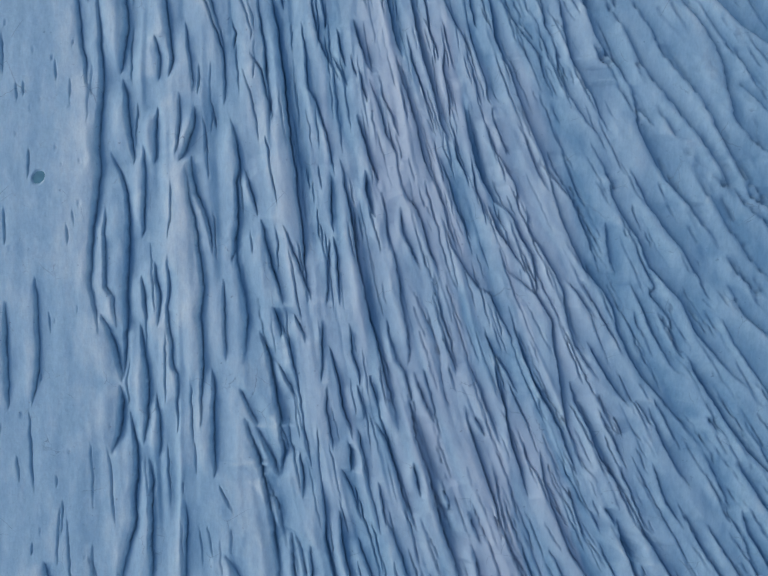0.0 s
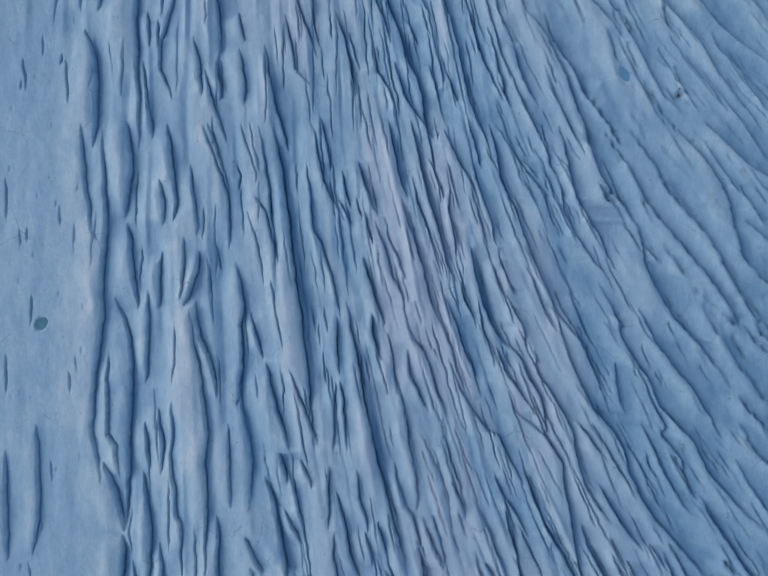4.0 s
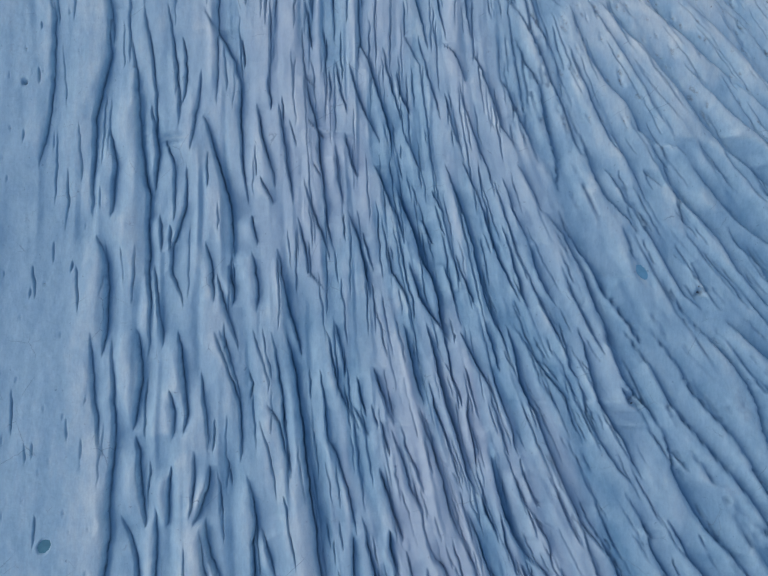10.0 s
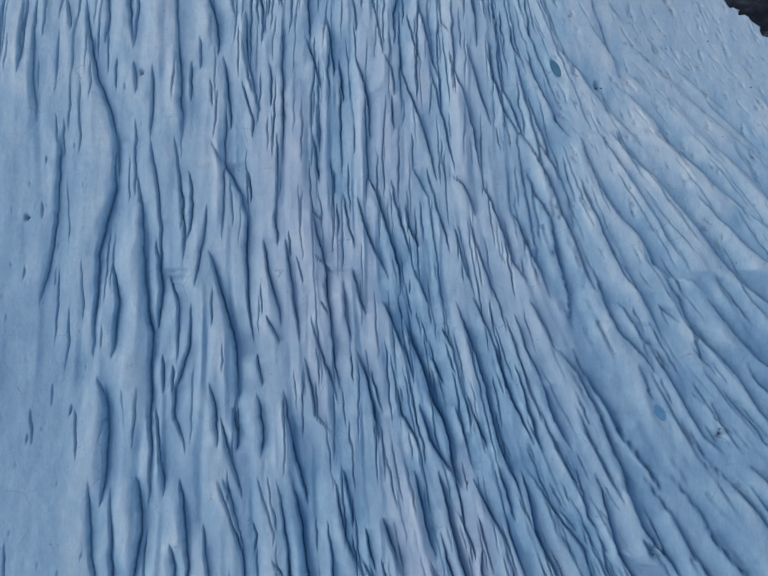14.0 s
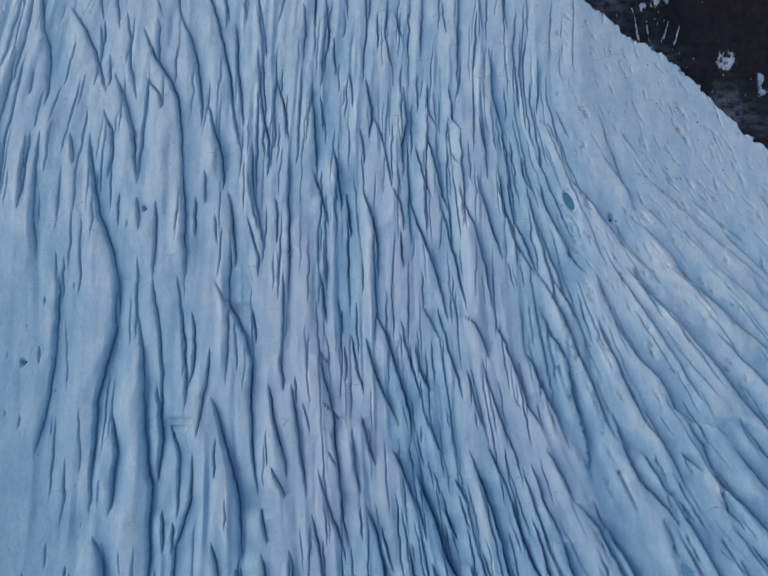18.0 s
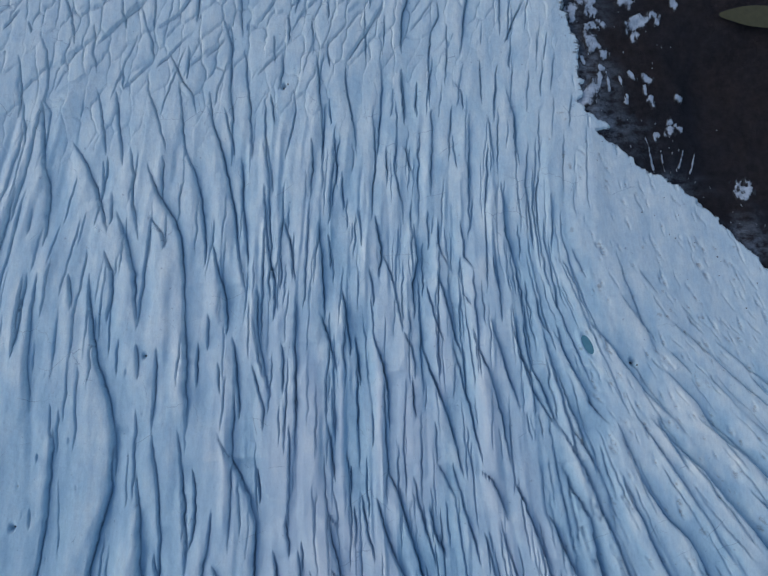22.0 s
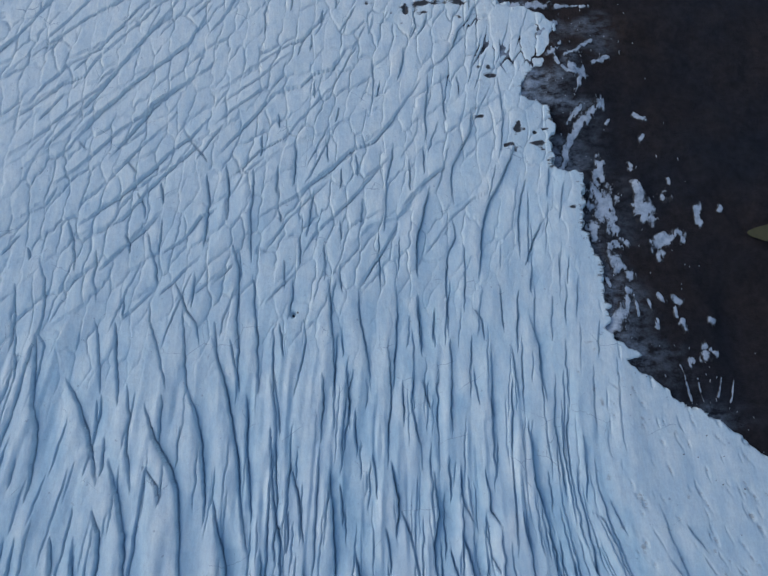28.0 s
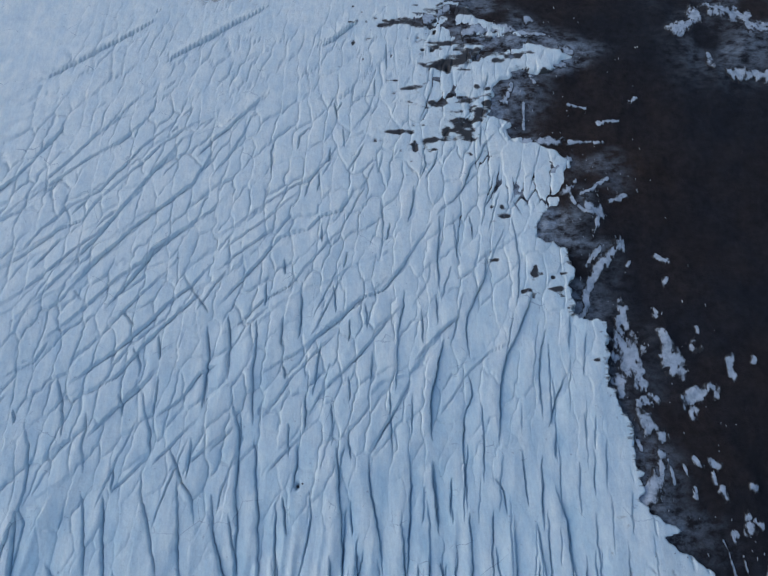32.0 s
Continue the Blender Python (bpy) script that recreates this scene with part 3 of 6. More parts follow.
brow(88.7, 8.2, 83.9, 11.8, 81.1, 13.9, 77.6, 17.4, 73.4, 23.5, 69.8, 29.0, 66.4, 33.1, 63.6, 36.6, 61.7, 39.3, 58.3, 43.5, 55.5, 48.4, 52.8, 53.9, 50.2, 58.1, 46.9, 63.2)
brow(74.2, 5.7, 70.7, 10.5, 66.5, 16.0, 61.6, 21.4, 58.1, 26.9, 55.7, 33.1, 55.3, 37.9, 53.4, 43.5)
step(59.1, 32.3, 56.1, 36.5)
step(65.3, 29.0, 63.5, 31.0, 60.9, 35.2)
brow(88.5, 13.6, 83.8, 17.4, 78.9, 21.5, 76.1, 26.2, 72.6, 32.4, 69.3, 38.7, 65.2, 43.6, 61.8, 47.7, 59.1, 53.3, 56.4, 57.4, 53.1, 62.4)
brow(88.5, 23.3, 83.7, 27.0, 80.2, 29.7, 76.8, 34.5, 75.2, 40.7, 74.3, 47.1, 70.9, 53.4, 66.9, 58.2, 63.0, 62.9)
brow(89.3, 47.5, 84.1, 50.6, 80.7, 52.7, 78.0, 54.8, 73.9, 58.9, 69.7, 63.2)
step(82.5, 40.1, 79.1, 45.6, 76.8, 49.9)
step(88.0, 31.6, 83.8, 35.9, 80.4, 39.4, 78.0, 42.1)
brow(82.3, -27.9, 80.2, -23.7, 76.7, -21.0, 72.4, -16.1, 68.8, -11.9, 65.4, -4.9, 62.5, -1.9, 58.9, 2.2, 56.1, 8.4, 53.4, 11.8, 50.5, 17.3, 48.8, 23.4, 45.6, 28.9)
step(51.2, 18.7, 49.1, 22.1)
brow(72.2, -5.4, 70.2, -1.9, 65.9, 5.7, 61.0, 11.2, 57.4, 16.6, 53.9, 23.5)
step(76.5, 16.6, 74.8, 19.4, 71.9, 22.2)
step(89.0, 12.2, 83.9, 15.3, 80.3, 17.4, 77.9, 20.8)
step(88.0, -4.4, 84.1, 0.1, 79.9, 4.9, 74.9, 11.8, 70.0, 19.3, 66.4, 24.2)
step(83.4, -4.7, 80.6, -1.9, 77.8, 0.8, 75.0, 4.9)
brow(70.6, -36.9, 66.3, -32.0, 62.7, -27.8, 59.9, -24.4, 56.7, -20.9, 54.3, -16.7, 51.8, -11.2, 50.7, -6.3, 47.9, -1.9, 44.4, 2.2, 41.6, 7.0, 39.5, 12.5, 37.4, 18.6, 35.4, 26.1)
step(48.9, 0.8, 45.7, 7.0, 43.0, 13.9, 39.4, 20.7, 36.4, 26.8)
step(51.4, 0.8, 49.6, 5.6, 49.2, 11.8)
brow(48.1, -22.3, 44.9, -18.8, 42.4, -13.9, 40.4, -6.3, 39.6, -1.9, 38.2, 0.8, 35.5, 5.6, 32.6, 9.7, 32.0, 15.2)
brow(34.6, -4.5, 34.0, -0.5, 33.4, 4.3, 30.6, 9.1, 28.5, 13.8, 25.1, 16.5)
step(32.0, 0.8, 28.6, 6.3, 25.8, 11.1)
step(30.6, 14.5, 29.1, 20.7, 25.8, 26.1)
step(27.7, 26.1, 25.3, 32.2)
step(36.4, 18.6, 33.9, 23.4, 31.2, 30.2)
step(66.1, -17.5, 64.0, -14.6, 63.3, -9.1, 59.0, -3.6, 59.7, -1.9, 57.6, 2.2, 54.8, 8.4, 51.3, 14.5)
step(-73.0, -27.3, -72.2, -24.0, -71.6, -17.8, -71.7, -11.0, -71.9, -3.5, -72.0, 0.5)
crack(-72.4, -45.5, -73.0, -39.7, -73.1, -34.2, -73.5, -28.0)
step(-77.6, -28.0, -78.2, -21.9, -78.4, -14.3, -78.3, -4.8)
brow(-53.9, -22.0, -55.2, -17.2, -56.2, -12.4, -58.2, -7.6)
brow(-56.4, -37.1, -55.3, -33.6, -54.5, -28.8, -54.3, -22.6)
brow(-49.7, -35.6, -48.9, -29.5, -48.8, -22.6, -49.5, -15.8, -50.1, -9.6)
brow(-55.0, -67.1, -53.9, -61.2, -53.2, -57.0, -52.2, -54.3, -51.8, -51.5, -51.9, -46.0, -51.3, -39.1, -51.8, -32.9, -52.6, -28.1)
crack(-55.2, -54.2, -55.9, -50.1, -56.4, -43.2, -57.1, -35.6)
brow(-48.2, -67.2, -48.3, -61.2, -48.4, -56.4, -48.3, -50.2, -48.0, -43.3, -48.7, -38.5)
step(-48.7, -9.6, -49.4, -3.5, -49.8, 0.5)
step(-46.3, -38.5, -46.2, -32.9, -46.8, -24.7)
brow(-34.4, -42.6, -35.0, -34.3, -34.9, -29.5, -34.6, -24.7, -35.2, -19.2)
step(-31.9, -17.9, -32.4, -11.1, -32.4, -4.2, -32.5, -0.2)
crack(-41.0, -46.0, -41.1, -43.3)
step(-41.2, -68.7, -41.1, -62.7, -40.9, -56.4, -40.4, -52.2, -40.9, -47.4)
crack(-34.8, -59.9, -36.1, -53.0)
crack(-30.6, -50.2, -33.4, -44.0)
crack(-38.4, -42.0, -38.7, -35.1)
cliff(-20.4, -42.7, -19.9, -36.5, -21.0, -29.6, -22.0, -22.7, -23.0, -17.3, -25.0, -11.1)
step(-25.1, -31.7, -27.1, -28.2, -29.1, -23.4)
brow(-21.8, -54.5, -22.4, -50.4, -23.8, -44.0, -25.8, -37.2, -28.1, -29.6)
step(-21.6, -49.6, -23.1, -46.1, -25.5, -37.8)
crack(-66.8, -54.9, -66.4, -47.2)
crack(-64.9, -66.4, -65.2, -60.4, -65.7, -50.7)
crack(-73.1, -58.9, -73.0, -56.2)
crack(-75.6, -43.1, -76.0, -37.6)
step(-27.1, -68.7, -30.0, -63.5, -32.4, -59.3)
step(-69.1, -69.0, -70.3, -63.2, -70.8, -60.3)
crack(-58.6, -67.5, -60.4, -61.8, -61.3, -59.0)
cliff(19.4, -69.5, 17.6, -63.8, 16.2, -59.6, 14.1, -53.4, 12.7, -47.1, 10.6, -40.8, 8.6, -35.3, 7.8, -29.7, 6.5, -24.2)
step(9.2, -29.1, 7.2, -24.9, 6.1, -20.0, 4.1, -17.3, 2.7, -12.5, 2.3, -8.3)
crack(14.7, -25.6, 13.4, -18.7, 12.0, -11.2, 8.5, -4.3, 6.7, -0.7)
step(12.6, -31.1, 10.5, -27.0, 7.8, -20.0)
step(17.4, -20.4, 16.8, -18.7, 14.0, -12.5)
step(26.5, -36.0, 25.1, -31.9, 23.0, -26.3, 21.6, -22.2, 19.5, -18.0)
brow(34.0, -66.9, 30.8, -61.9, 29.4, -59.7, 26.6, -53.4, 25.2, -47.2, 23.7, -42.9, 21.7, -37.4, 20.2, -32.5, 18.8, -27.0)
step(23.4, -34.0, 20.9, -29.7)
step(22.8, -57.6, 21.0, -54.0, 19.6, -49.9)
step(23.8, -69.0, 22.1, -63.2, 20.3, -56.9)
step(30.6, -24.9, 27.8, -20.1, 25.4, -16.6, 23.3, -11.8)
brow(30.0, -38.9, 28.5, -31.9, 26.5, -23.6, 25.1, -16.0)
step(-17.2, -25.8, -18.8, -22.7, -21.3, -17.9)
step(-16.9, -22.1, -18.2, -15.9, -20.3, -9.7)
step(-14.8, -13.8, -17.5, -7.7)
brow(-20.3, -12.5, -21.9, -6.2)
step(-18.6, -37.2, -19.6, -33.8, -21.3, -29.0)
brow(-20.7, -42.7, -23.1, -37.2, -25.7, -31.7)
step(-19.7, -55.9, -21.0, -48.9, -23.8, -42.0)
brow(-20.4, -69.4, -21.1, -63.5, -21.8, -57.2, -22.8, -50.4, -25.1, -38.6)
step(-15.6, -46.9, -15.6, -42.7, -16.5, -37.3)
step(-9.0, -36.6, -9.3, -34.5, -10.8, -28.3, -10.3, -22.7)
step(-11.4, -22.1, -11.7, -13.8, -11.3, -9.0)
brow(-4.9, -34.5, -5.2, -33.1, -7.3, -27.5, -8.3, -22.1, -10.0, -14.5)
crack(-11.4, -46.2, -12.1, -39.3, -12.4, -31.7)
step(-3.1, -23.5, -3.9, -20.0, -5.2, -15.9, -5.5, -9.7)
step(-2.5, -30.4, -3.9, -22.7)
step(0.3, -27.6, -1.5, -20.8)
brow(-5.2, -41.4, -6.0, -35.2)
step(-1.5, -43.5, -2.5, -39.3, -3.9, -32.4)
brow(7.5, -51.5, 5.7, -47.1, 4.4, -42.2, 2.3, -35.2, -0.1, -31.0)
step(2.3, -53.3, 1.3, -49.0, 0.6, -43.6)
step(8.4, -69.4, 6.5, -63.7, 5.1, -59.5, 2.3, -51.9)
step(9.6, -47.1, 7.8, -39.4)
step(-3.2, -51.9, -5.3, -45.5, -7.3, -40.7)
brow(-8.0, -69.4, -9.4, -63.6, -10.8, -57.3, -11.1, -50.4, -11.7, -43.5)
brow(-4.7, -69.5, -5.9, -63.6, -7.4, -56.7, -8.0, -49.7)
step(-0.3, -67.3, -2.1, -61.6, -3.9, -56.0)
step(-17.2, -69.5, -17.6, -63.5, -18.3, -54.5)
step(-13.6, -69.5, -13.9, -63.5, -14.2, -57.3)
step(16.2, -50.6, 14.0, -43.6)
brow(43.2, -43.1, 42.0, -39.5, 39.8, -33.3, 37.0, -27.7, 33.5, -22.2, 31.4, -16.0, 29.3, -10.5)
cliff(56.0, -53.7, 53.9, -49.4, 51.0, -43.1, 48.2, -38.9, 46.0, -32.6, 43.2, -27.7, 41.8, -22.2)
brow(54.4, -27.8, 51.6, -24.4, 48.0, -18.8, 45.6, -13.9)
step(52.9, -16.7, 49.3, -10.5, 45.8, -4.3, 43.8, -0.8)
step(47.2, -9.1, 43.1, -3.6, 40.7, -0.4)
step(66.9, -21.6, 64.0, -19.5, 61.2, -15.3, 58.4, -9.8, 55.9, -4.3, 54.3, -0.7)
cliff(88.9, -46.1, 84.6, -41.9, 80.4, -37.7, 76.8, -32.7, 73.2, -27.2, 69.7, -22.3, 66.9, -16.7)
step(88.0, -29.3, 84.4, -24.5, 80.2, -18.9, 77.2, -14.0, 73.8, -8.4)
step(88.8, -16.5, 84.2, -12.6, 79.3, -8.4, 77.1, -4.3, 75.2, -0.8)
brow(88.1, -55.3, 84.7, -50.3, 80.5, -44.0, 77.5, -39.7)
step(74.1, -33.5, 71.1, -29.9)
step(77.0, -50.3, 73.4, -43.2, 70.6, -37.7)
brow(67.8, -45.3, 64.2, -40.4, 61.4, -34.8, 58.6, -27.8)
step(66.3, -37.7, 62.8, -32.0, 59.6, -25.8)
step(59.3, -32.0, 55.7, -26.4)
brow(32.9, -47.2, 31.5, -43.0, 29.4, -36.7, 28.0, -29.8, 26.6, -21.5)
brow(48.2, -69.0, 44.9, -64.0, 42.1, -59.8, 39.3, -52.8, 36.4, -45.1, 35.0, -36.8)
brow(33.5, -68.7, 31.0, -63.3, 28.1, -57.0, 26.7, -48.6, 25.3, -40.8)
step(45.6, -57.7, 43.4, -52.2, 41.2, -45.2)
step(48.3, -55.0, 46.2, -50.1)
step(51.8, -53.6, 49.0, -49.3)
cliff(58.3, -69.7, 56.0, -64.1, 53.2, -57.1, 52.1, -52.2)
brow(66.3, -68.6, 63.1, -63.5, 59.5, -57.8, 55.9, -52.9)
step(60.2, -55.8, 58.1, -53.7, 55.3, -47.4, 52.4, -40.3)
step(66.5, -54.4, 62.3, -48.1, 59.3, -39.6)
brow(77.8, -69.2, 74.4, -64.3, 70.1, -57.9, 66.5, -51.0)
step(82.0, -69.3, 78.6, -64.3, 75.8, -60.1, 71.4, -53.0)
brow(88.1, -66.6, 84.9, -61.6, 81.3, -56.0, 79.2, -50.3)
step(84.3, -67.9, 82.1, -62.3, 79.9, -56.6, 75.7, -51.0)
step(53.0, -34.1, 50.9, -29.9)
step(-75.8, 98.7, -73.7, 113.5, -73.5, 121.0, -73.5, 130.9, -73.5, 136.9)
brow(-63.8, 87.5, -64.3, 93.4, -64.3, 102.2, -64.5, 109.6, -63.0, 117.1, -61.6, 123.2, -61.6, 130.8, -61.5, 136.8)
brow(-60.8, 57.9, -60.7, 63.9, -60.6, 73.0, -61.7, 80.2, -63.0, 83.9)
brow(-60.1, 87.4, -60.0, 94.7, -59.7, 99.8, -61.0, 107.3)
brow(-51.6, 57.7, -51.5, 63.7, -51.5, 69.2, -52.4, 75.7, -52.3, 81.5, -52.7, 87.3, -52.5, 92.4, -53.6, 97.6, -54.4, 104.2, -55.3, 114.7, -55.8, 122.4, -56.6, 128.5)
step(-50.4, 99.7, -51.2, 105.7, -51.0, 114.0, -51.8, 120.8, -53.0, 129.3, -53.9, 135.2)
brow(-51.0, 93.2, -50.8, 102.0, -52.0, 112.5)
step(-45.8, 107.1, -46.2, 114.6, -46.7, 120.7, -47.9, 129.2, -48.7, 135.2)
step(-45.2, 112.4, -44.4, 119.9, -45.3, 127.6)
step(-46.7, 86.5, -46.7, 92.3, -47.1, 99.7, -49.1, 104.9)
step(-44.1, 67.8, -45.3, 71.3, -47.5, 76.4, -47.3, 79.9, -45.9, 84.3, -44.5, 90.1, -44.3, 98.9)
step(-49.4, 80.0, -49.9, 88.0)
step(-47.6, 80.0, -47.7, 85.8)
step(-48.4, 59.8, -49.4, 65.7, -51.1, 77.2)
cliff(-34.1, 78.2, -34.5, 82.7, -35.2, 89.9, -37.0, 95.9, -39.0, 103.3, -40.8, 110.0)
step(-43.3, 101.9, -42.6, 109.3, -40.9, 119.9)
brow(-31.0, 89.9, -32.4, 98.7, -32.8, 107.7, -32.8, 116.8, -34.3, 122.1, -36.1, 126.0, -38.0, 129.1, -41.0, 134.3)
step(-31.7, 120.5, -32.5, 127.5)
step(-26.6, 115.2, -26.3, 122.0, -26.3, 129.7, -26.2, 135.7)
brow(-25.2, 93.4, -26.3, 98.6, -28.1, 105.4, -29.2, 112.2)
step(-25.6, 89.8, -28.4, 95.7)
step(-29.2, 81.1, -30.6, 87.7)
step(-29.1, 66.8, -29.1, 72.5, -30.2, 79.7)
step(-37.9, 69.0, -38.7, 75.5, -39.9, 82.0)
step(-32.7, 59.0, -34.7, 64.7, -36.2, 69.0, -37.6, 75.5)
brow(-34.0, 68.3, -35.2, 76.9)
crack(-69.7, 84.6, -69.2, 90.5, -69.6, 98.6)
crack(-66.1, 67.5, -67.0, 77.4)
crack(-75.4, 70.4, -76.1, 77.6)
step(-17.0, 124.2, -17.8, 129.6, -18.5, 135.6)
brow(-12.8, 79.4, -14.5, 86.7, -14.8, 92.6, -15.9, 101.5, -15.8, 106.0, -17.6, 112.1, -18.9, 119.6)
step(-16.1, 115.5, -18.9, 118.2)
step(-14.7, 104.4, -17.9, 108.3)
crack(-15.2, 98.5, -16.6, 102.3)
crack(-15.4, 95.4, -17.1, 98.7)
brow(-21.0, 89.7, -21.6, 92.0, -22.8, 98.6, -23.5, 104.6, -24.5, 112.1)
step(-26.0, 110.6, -27.0, 118.3)
crack(-20.5, 102.3, -22.0, 108.4)
step(-13.6, 77.3, -15.6, 83.8, -17.8, 89.7, -19.1, 95.6)
step(-14.4, 70.7, -18.2, 75.1, -18.9, 79.5, -20.3, 86.8)
brow(-19.7, 57.4, -21.4, 63.1, -22.8, 68.1, -23.9, 73.7, -24.6, 80.3)
step(-13.8, 121.9, -14.1, 127.3)
step(-13.2, 112.0, -13.4, 119.6)
step(-9.5, 109.6, -10.9, 115.0, -11.9, 121.9)
brow(-2.4, 102.9, -5.1, 108.8, -7.6, 114.9, -9.0, 121.1)
brow(-0.2, 99.0, -0.1, 105.0, -1.5, 110.3, -3.2, 116.4, -4.9, 121.8, -7.1, 127.2)
step(2.1, 108.1, 0.8, 114.0, -1.0, 120.2, -1.5, 124.8)
brow(4.4, 109.5, 2.2, 114.0, 1.3, 118.7)
step(6.2, 96.7, 4.2, 101.2, 2.5, 106.5)
step(11.0, 107.9, 9.6, 113.3, 8.0, 119.3, 6.3, 127.1)
step(6.8, 120.1, 3.3, 127.1)
brow(16.7, 116.2, 14.3, 123.2, 11.8, 125.5)
step(15.2, 101.1, 13.1, 107.1, 11.8, 113.9)
brow(26.8, 100.9, 24.1, 106.2, 22.1, 113.1, 20.2, 119.2, 18.0, 123.8)
step(22.0, 90.6, 20.8, 96.5, 18.8, 101.8, 16.8, 108.5, 14.9, 116.2)
brow(-7.6, 95.4, -9.0, 99.1, -10.3, 105.1)
brow(-5.1, 69.1, -6.4, 75.7, -7.8, 83.0, -9.8, 88.0)
brow(0.3, 86.5, -1.5, 92.4, -3.9, 98.3)
step(3.3, 66.9, 2.0, 70.5, -0.7, 74.8, -1.3, 80.7)
cliff(10.7, 58.7, 9.7, 64.6, 8.5, 71.8, 5.7, 78.3, 3.8, 84.9, 0.7, 93.8)
step(2.2, 80.6, 0.3, 89.4)
brow(11.6, 59.6, 8.2, 64.6, 4.9, 69.7, 3.2, 77.0)
step(8.7, 80.5, 5.9, 86.4)
step(11.0, 87.1, 8.3, 92.3)
brow(23.8, 56.7, 21.6, 62.3, 19.6, 67.3, 17.9, 74.5, 17.3, 79.6, 15.4, 86.2, 13.4, 92.2, 11.3, 98.1)
brow(26.5, 67.8, 24.8, 71.5, 22.3, 77.4, 20.4, 84.7, 18.4, 90.6)
step(19.1, 89.1, 15.1, 98.8)
step(27.4, 83.1, 25.6, 89.0, 23.7, 95.0)
step(16.8, 67.4, 14.3, 74.5)
step(12.6, 68.1, 10.7, 76.1)
crack(-1.9, 56.9, -3.1, 62.8, -4.5, 69.1)
step(-10.5, 89.5, -11.9, 95.5, -12.1, 103.0)
step(-4.4, 74.9, -6.7, 83.6)
brow(31.9, 97.8, 30.3, 102.4, 27.3, 110.0, 24.9, 116.9)
brow(35.7, 91.1, 35.6, 99.3, 33.9, 108.3, 32.7, 116.0, 30.0, 121.4, 27.9, 126.9)
brow(43.0, 97.6, 40.9, 100.7, 37.7, 110.6, 34.4, 119.8, 33.1, 124.4, 30.3, 129.9, 27.7, 135.3)
step(36.7, 122.9, 33.3, 129.1, 30.3, 134.3)
brow(51.8, 97.5, 48.3, 101.4, 45.1, 109.0, 42.4, 116.7, 40.1, 123.6)
brow(65.2, 98.1, 62.4, 101.2, 58.0, 102.0, 54.5, 105.1, 51.8, 111.2, 48.3, 115.0, 44.9, 120.5, 42.2, 128.3, 40.3, 134.0)
step(54.5, 118.1, 51.0, 123.5, 47.5, 129.8, 44.6, 135.0)
cliff(86.8, 88.6, 82.3, 92.6, 76.2, 97.9, 72.1, 101.8, 68.0, 107.2, 64.6, 112.6, 60.5, 118.0, 56.4, 124.2, 50.7, 130.5, 46.7, 135.0)
brow(76.7, 113.9, 74.7, 117.1, 69.7, 121.8, 65.5, 126.5, 61.2, 130.4, 56.8, 134.5)
brow(88.3, 98.7, 83.0, 101.7, 80.4, 103.2, 74.8, 108.6, 69.2, 114.8, 65.1, 120.3)
step(87.9, 110.0, 84.0, 114.6, 80.1, 119.3, 76.0, 124.8, 71.8, 129.5, 67.8, 134.0)
step(87.7, 104.1, 83.6, 108.5, 76.8, 115.5)
brow(83.4, 60.7, 79.8, 65.5, 73.6, 73.5, 69.8, 81.0, 65.8, 86.2, 61.6, 90.0, 59.2, 97.4, 55.8, 103.5)
brow(86.0, 75.6, 81.3, 79.3, 74.6, 84.6, 69.9, 90.6, 65.1, 97.3)
step(65.5, 81.0, 62.8, 84.7, 60.9, 90.0)
step(83.1, 65.9, 80.4, 71.3, 78.2, 75.7, 74.2, 79.4, 72.3, 83.8)
step(58.9, 92.2, 54.7, 96.0)
brow(65.5, 65.0, 61.5, 68.6, 58.4, 74.5, 55.2, 81.2, 53.4, 86.4)
brow(53.1, 81.3, 50.4, 85.7, 46.2, 90.2, 42.9, 96.2)
step(52.7, 87.1, 49.9, 90.1, 46.6, 96.9)
brow(45.5, 90.2, 43.6, 96.2, 41.7, 102.9)
step(55.0, 69.5, 51.3, 76.9, 48.9, 84.2)
step(67.3, 68.5, 65.3, 70.8, 63.6, 75.9)
step(75.6, 64.8, 71.8, 70.7, 66.7, 78.0)
cliff(51.4, 58.9, 48.1, 63.9, 44.2, 69.7, 41.1, 77.1, 37.9, 82.9)
brow(34.0, 67.0, 30.8, 72.8, 29.1, 80.2)
cliff(46.7, 56.3, 44.4, 61.9, 42.6, 66.2, 40.2, 74.1, 36.4, 82.3, 32.2, 87.4)
step(29.1, 80.2, 25.0, 89.0)
brow(28.3, 65.7, 25.8, 74.3, 23.4, 84.6)
step(32.2, 86.7, 30.2, 91.9, 26.8, 97.9)
step(52.6, 57.3, 49.5, 62.4, 46.3, 67.4, 42.4, 74.1)
step(-84.8, 197.0, -85.4, 201.7, -86.1, 207.7)
brow(-79.2, 173.8, -79.1, 179.3, -79.4, 188.3, -80.7, 193.0, -81.3, 201.6, -81.7, 207.6)
brow(-65.4, 176.7, -67.0, 181.5, -68.9, 187.2, -71.4, 192.9, -74.7, 198.4)
step(-63.2, 191.9, -63.7, 196.6, -64.3, 201.4, -65.1, 207.3)
step(-65.0, 178.4, -65.4, 186.4)
brow(-57.8, 156.5, -59.1, 161.8, -59.3, 167.2, -61.5, 175.0, -64.1, 182.3)
step(-64.7, 157.3, -63.6, 164.2, -64.2, 168.0, -65.9, 172.8)
